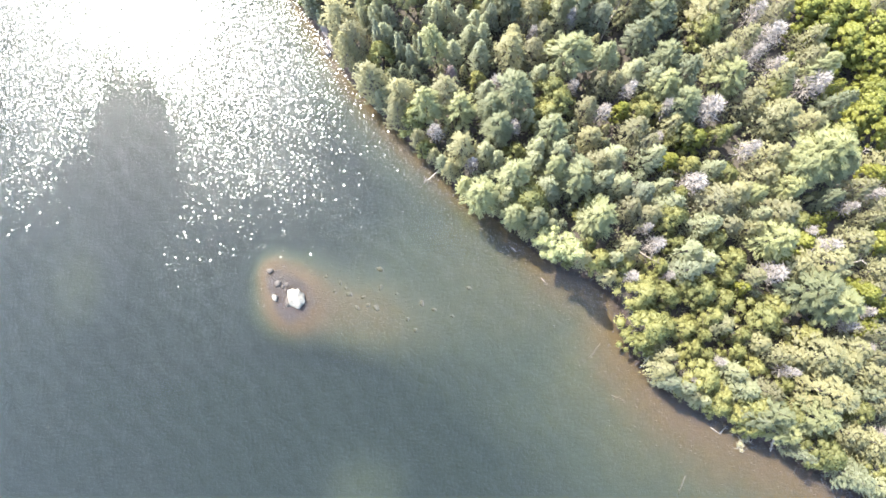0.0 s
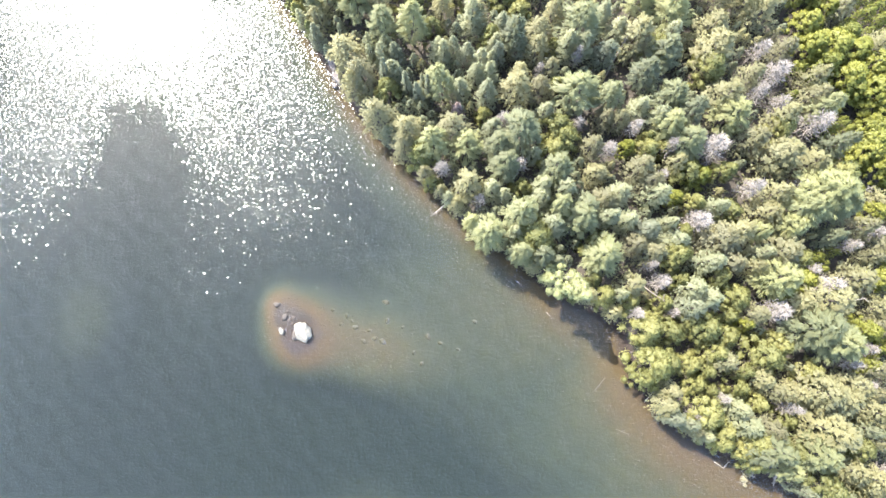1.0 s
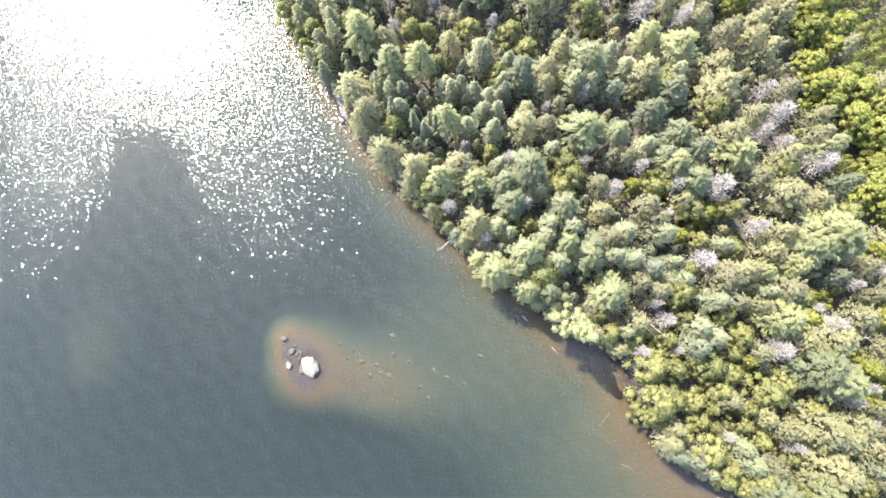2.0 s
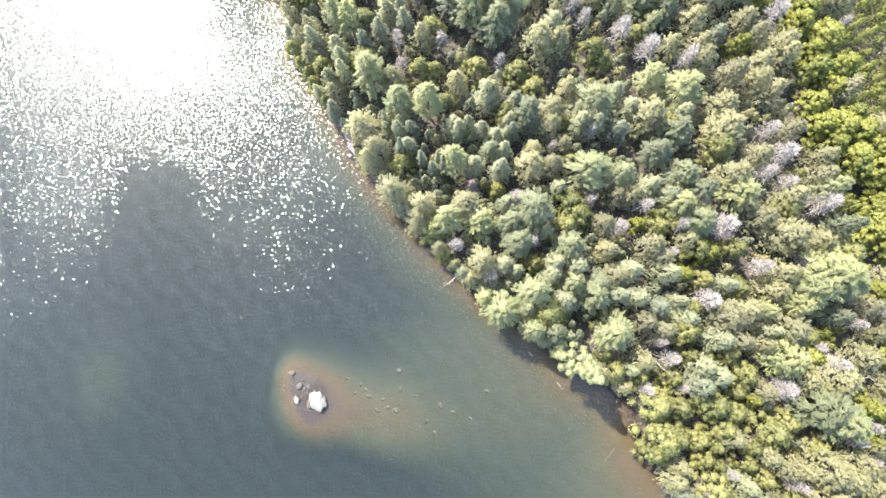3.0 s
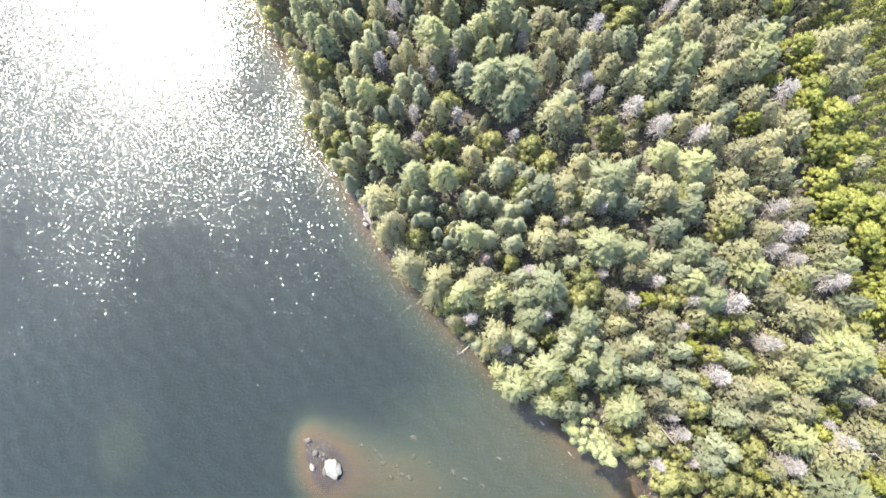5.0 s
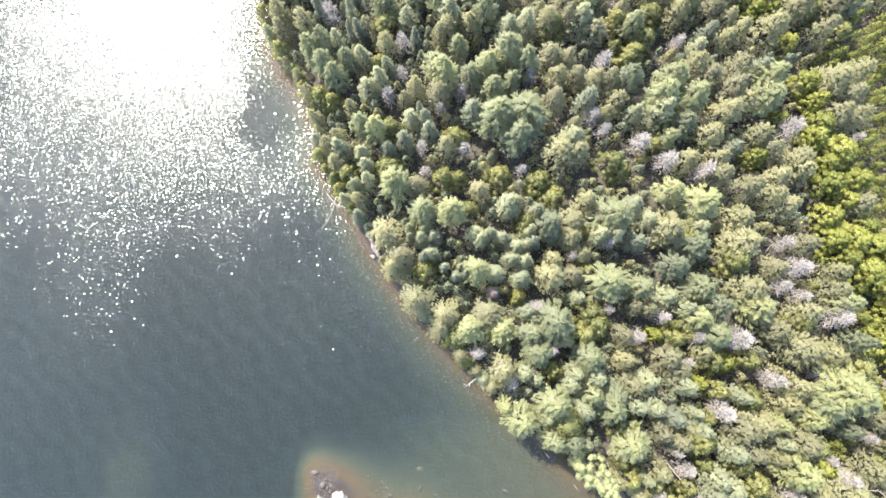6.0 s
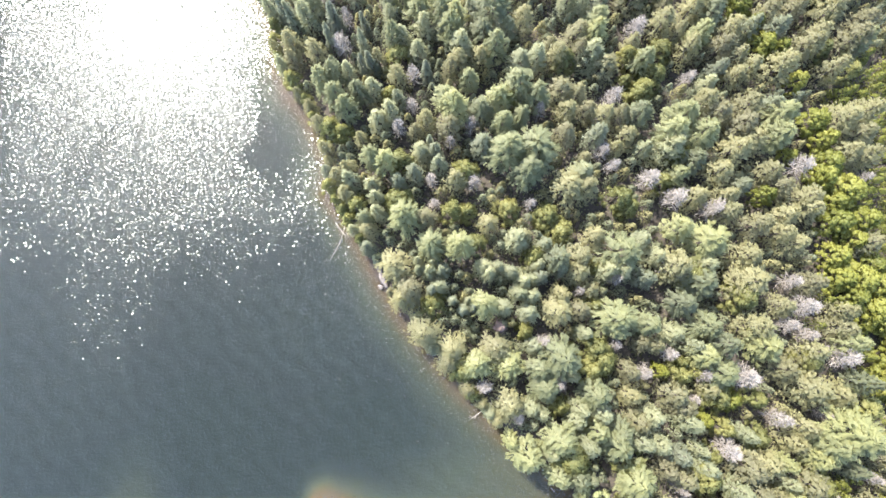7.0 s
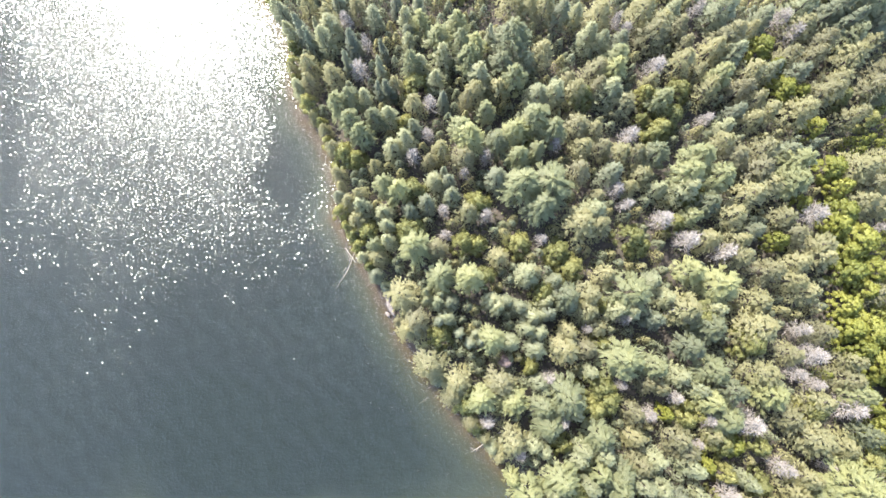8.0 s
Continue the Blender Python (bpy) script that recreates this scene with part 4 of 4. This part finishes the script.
boulder("boulder", -32.3, 2.9, (3.5, 4.4, 1.6), ROCK, "large pale sunlit boulder rising out of the shallow water", 0.28, 20, 2, level=-0.1, detail=4)
boulder("boulder", -33.9, 2.1, (1.2, 2.1, 0.8), STONE, "brown split-off slab of rock against the large boulder", 0.28, -12, 9, level=-0.1)
boulder("boulder", -36.7, 2.9, (1.0, 1.6, 0.7), ROCK, "small pale rock beside the large boulder", 0.25, 20, 5, level=-0.05)
STONES = ((-38.0, 8.4, 1.5), (-36.3, 5.8, 1.7), (-35.2, 5.2, 0.9), (-34.3, 5.6, 1.1), (-35.6, 7.0, 0.8), (-34.6, 4.4, 0.8))
for n, (x, y, s) in enumerate(STONES):
    boulder("stone", x, y, (s * 1.1, s * 0.7, s * 0.4), STONE, "brown stone breaking the surface of the shoal", 0.42, n * 50, 10 + n, group="stones of the shoal", level=-0.12, detail=2)
SUNKEN = ((-15.3, 9.0, 1.4), (-15.0, 5.1, 1.2), (-15.8, 0.8, 1.5), (-17.5, 1.4, 1.0), (-6.4, 1.7, 1.2), (-3.8, 0.5, 1.0), (-9.3, -1.5, 0.9), (3.5, 4.9, 1.1), (-11.7, 3.7, 0.8),
          (-23.5, 6.1, 1.0), (-21.6, 3.7, 1.3), (-24.6, 4.3, 0.8), (-19.8, 0.8, 1.1), (-26.4, 7.3, 0.9), (-7.6, -3.8, 0.9), (0.0, -0.9, 0.8), (-18.6, 3.0, 0.9), (-22.4, 5.0, 0.8))
for n, (x, y, s) in enumerate(SUNKEN):
    boulder("stone", x, y, (s * 1.05, s * 0.75, s * 0.4), SUNKSTONE, "olive brown stone lying under clear shallow water", 0.42, n * 70, 30 + n, group="sunken stones", detail=2)
boulder("boulder", -27.2, 60.2, (1.5, 3.4, 1.5), LEDGE, "pale pinkish rock ledge on the waterline below the trees", 0.42, 18, 60, level=0.35, detail=4)
boulder("boulder", -26.2, 57.4, (1.4, 3.6, 1.3), LEDGE, "pale pinkish rock ledge on the waterline below the trees", 0.42, 24, 61, level=0.35, detail=4)
boulder("boulder", -26.9, 55.9, (0.9, 1.4, 0.7), LEDGE, "small pale rock in the shallows beside the ledge", 0.42, 50, 62, level=0.0)
BANK = [(s, t) for s in range(1, 32) for t in (0.12, 0.3, 0.47, 0.66, 0.83)]
for n, (s, t) in enumerate(BANK):
    (ax, ay), (bx, by) = SHORE[s], SHORE[s + 1]
    size = 0.3 + 0.6 * ((n * 0.618) % 1) ** 2
    off = 1.6 * ((n * 0.377) % 1) - 0.9
    span = math.hypot(bx - ax, by - ay)
    x, y = ax + (bx - ax) * t + (by - ay) / span * off, ay + (by - ay) * t - (bx - ax) / span * off
    if abs(x) < 110 and y < 150:
        boulder("stone", x, y, (size, size * 0.8, size * 0.5), STONE, "brown stone lying along the waterline", 0.35, n * 47, 80 + n % 7, group="stones along the waterline", detail=1)


# Rubble and pebbles on the shoal, the bar and the shallow margin.
def gravel(name, x, y, size, mat, label):
    z = ground_height(x, y)
    points, faces, _ = core(np.zeros(3), 1.0, 0.0)
    squash = rng.uniform(0.6, 1.25, (len(x), 12, 3)) * size[:, None, None] * np.array([1.0, 0.85, 0.5])
    verts = np.stack([x, y, z + size * 0.2], 1)[:, None] + points[None] * squash
    every = faces[None] + 12 * np.arange(len(x))[:, None, None]
    return tagged(new(name, mesh_of(name, verts.reshape(-1, 3), every.reshape(-1, 3).tolist(), mat)), label, "gravel", kind="stuff")


gravel("rubble", rng.normal(-36.0, 1.5, 240), rng.normal(6.0, 2.3, 240), rng.uniform(0.08, 0.30, 240) ** 1.1, STONE, "brown rubble heaped on the shoal beside the boulder")
u, v = rng.normal(0, 8.0, 1100), rng.normal(0, 2.6, 1100)
gravel("gravel", -22 + u * 0.95 + v * 0.25, 2.2 - u * 0.33 + v, rng.uniform(0.06, 0.24, 1100) ** 1.2, SUNKSTONE, "scattered olive stones on the sunken bar")
s = rng.uniform(0, 1, 3200)
line = np.array(SHORE[2:32], float)
run = np.r_[0, np.cumsum(np.hypot(*np.diff(line, axis=0).T))]
px, py = np.interp(s * run[-1], run, line[:, 0]), np.interp(s * run[-1], run, line[:, 1])
off = rng.exponential(3.2, 3200) + 0.2
gravel("gravel", px - off * 0.68, py - off * 0.73, rng.uniform(0.06, 0.30, 3200) ** 1.2, STONE, "brown gravel under the shallow margin of the lake")


# ---- fallen wood ----
def fallen(name, ends, thick, twigs, mat, label, category, twig_length=1.2, seed=0, bare=0.25):
    """A fallen stem with its broken branches; ends are x, y, z of the root and the tip."""
    luck = np.random.default_rng(seed)
    a, b = np.array(ends[0], float), np.array(ends[1], float)
    thing = new(name)
    thing.location = a
    middle = (b - a) / 2 + luck.normal(0, 0.02, 3) * np.linalg.norm(b - a)
    new("stem", mesh_of("stem", *tube([0 * a, middle * 0.5, middle, (middle + b - a) / 2, b - a], [thick, thick * 0.9, thick * 0.75, thick * 0.55, thick * 0.2], 8), mat, True)).parent = thing
    for n in range(twigs):
        s = bare + (0.97 - bare) * (n + luck.uniform(0, 1)) / twigs
        way = unit((unit((b - a)[None])[0] * 0.5 + luck.normal(0, 0.8, 3) * np.array([1, 1, 0.45]))[None])[0]
        far = twig_length * luck.uniform(0.5, 1.2)
        p = (b - a) * s
        q = p + way * far
        branch = [tube([p, (p + q) / 2 + luck.normal(0, 0.05, 3), q], [thick * 0.4, thick * 0.28, thick * 0.1], 5)]
        for m in range(3):
            u = p + (q - p) * (0.4 + 0.2 * m)
            branch.append(tube([u, u + unit((way + luck.normal(0, 0.7, 3))[None])[0] * far * 0.4], [thick * 0.18, thick * 0.07], 4))
        new("branch", mesh_of("branch", *joined(branch), mat, True)).parent = thing
    return tagged(thing, label, category)


fallen("fallen_tree", ((-35.0, 71.9, 0.7), (-39.4, 60.4, -0.1)), 0.075, 7, DRIFTWOOD, "bleached fallen tree reaching from the bank into the lake", "fallen tree", 1.6, 3)
fallen("fallen_tree", ((-37.9, 70.2, 0.5), (-34.9, 66.6, 0.2)), 0.08, 7, DRIFTWOOD, "pale fallen stem with broken branches on the water", "fallen tree", 1.8, 4)
fallen("log", ((0.2, 32.2, 0.8), (-5.9, 27.1, -0.15)), 0.15, 4, DRIFTWOOD, "grey fallen log sloping from the bank into the water", "log", 0.8, 5, 0.5)
snag = fallen("fallen_tree", ((60.2, -20.0, 1.0), (56.9, -27.0, 0.1)), 0.16, 14, DRIFTWOOD, "pale fallen tree with a bushy dead top in the shallows", "fallen tree", 1.7, 6, 0.35)
lumps = []
for n in range(9):
    middle = np.array([-2.4 - 0.16 * n, -4.6 - 0.28 * n, -0.45 + 0.2 * (n % 3)]) + rng.normal(0, 0.35, 3) * np.array([1, 1, 0.3])
    way = unit(rng.normal(size=(60, 3)) + np.array([0, 0, 0.4]))
    lumps.append(sprays(middle + way * rng.uniform(0.2, 0.6, (60, 1)), way + rng.normal(0, 0.5, (60, 3)), way, 0.34, 0.14, swell=way))
part_of_snag = new("dry_foliage", leafy_mesh("dry_foliage", *leafy(lumps), STRAW))
part_of_snag.parent = snag
tagged(part_of_snag, "straw-coloured dry needles")
fallen("branch", ((40.3, -8.2, 0.7), (37.9, -11.3, 0.1)), 0.13, 4, DRIFTWOOD, "pale broken branch lying on the waterline", "branch", 0.7, 7)
fallen("stump", ((63.8, -24.6, 0.7), (63.0, -27.6, 0.1)), 0.26, 5, DEADWOOD, "grey weathered snag leaning over the shallows", "snag", 0.8, 8)
for n, (ax, ay, bx, by) in enumerate(((51.6, -23.0, 53.4, -24.2), (53.4, -24.2, 54.8, -22.7), (46.6, -32.7, 45.2, -36.5), (32.3, -16.9, 35.1, -18.0), (67.4, -31.9, 68.1, -30.3),
                                      (72.8, -33.5, 73.8, -35.1), (30.2, -6.5, 27.6, -9.8), (-16.5, 37.8, -18.6, 36.0))):
    za, zb = ground_height(np.array([ax, bx]), np.array([ay, by])) + 0.12
    fallen("branch", ((ax, ay, za), (bx, by, zb)), 0.10, 2, DRIFTWOOD if n < 2 else SUNKWOOD, "sunken branch lying on the shallow lake bed", "branch", 0.6, 20 + n)
for n, (x, y) in enumerate(((12.3, 13.4), (18.3, 7.0))):
    fallen("driftwood", ((x, y, 0.02), (x + 0.9, y - 1.0, 0.05)), 0.09, 1, DEADWOOD, "short pale piece of driftwood floating near the bank", "driftwood", 0.4, 40 + n)

# A rust-brown dead spruce among the living trees.
r0, h0 = KINDS["spruce_tree"]
thing = new("dead_spruce")
thing.matrix_world = pose(-0.3, 47.8, float(ground_height(np.array([-0.3]), np.array([47.8]))[0]), 0, 0, 40) @ Matrix.Diagonal((1.5, 1.5, 0.8, 1))
new("trunk", STOCK["spruce_tree"][0][0]).parent = thing
new("crown", leafy_mesh("crown", *build_crown("spruce_tree"), RUST)).parent = thing
tagged(thing, "dead spruce with dry rust-brown needles", "dead tree")

# Leaning dead poles and bleached antlers of wood standing among the crowns.
for n, (ax, ay, bx, by, top) in enumerate(((31.2, 56.5, 34.0, 62.3, 11.0), (74.6, 8.4, 77.7, 9.8, 9.5), (47.2, 6.8, 48.4, 5.6, 10.0), (48.9, 5.4, 49.2, 8.6, 10.5), (37.9, 12.8, 39.6, 9.1, 9.0),
                                           (76.0, 51.8, 78.6, 52.7, 10.0), (77.8, 29.4, 80.2, 31.4, 10.5))):
    foot = float(ground_height(np.array([ax]), np.array([ay]))[0]) - 0.2
    fallen("dead_pole", ((ax, ay, foot), (bx, by, top)), 0.16, 5, DEADWOOD, "bleached leaning dead pole with broken branch stubs", "dead tree", 1.1, 60 + n, 0.55)
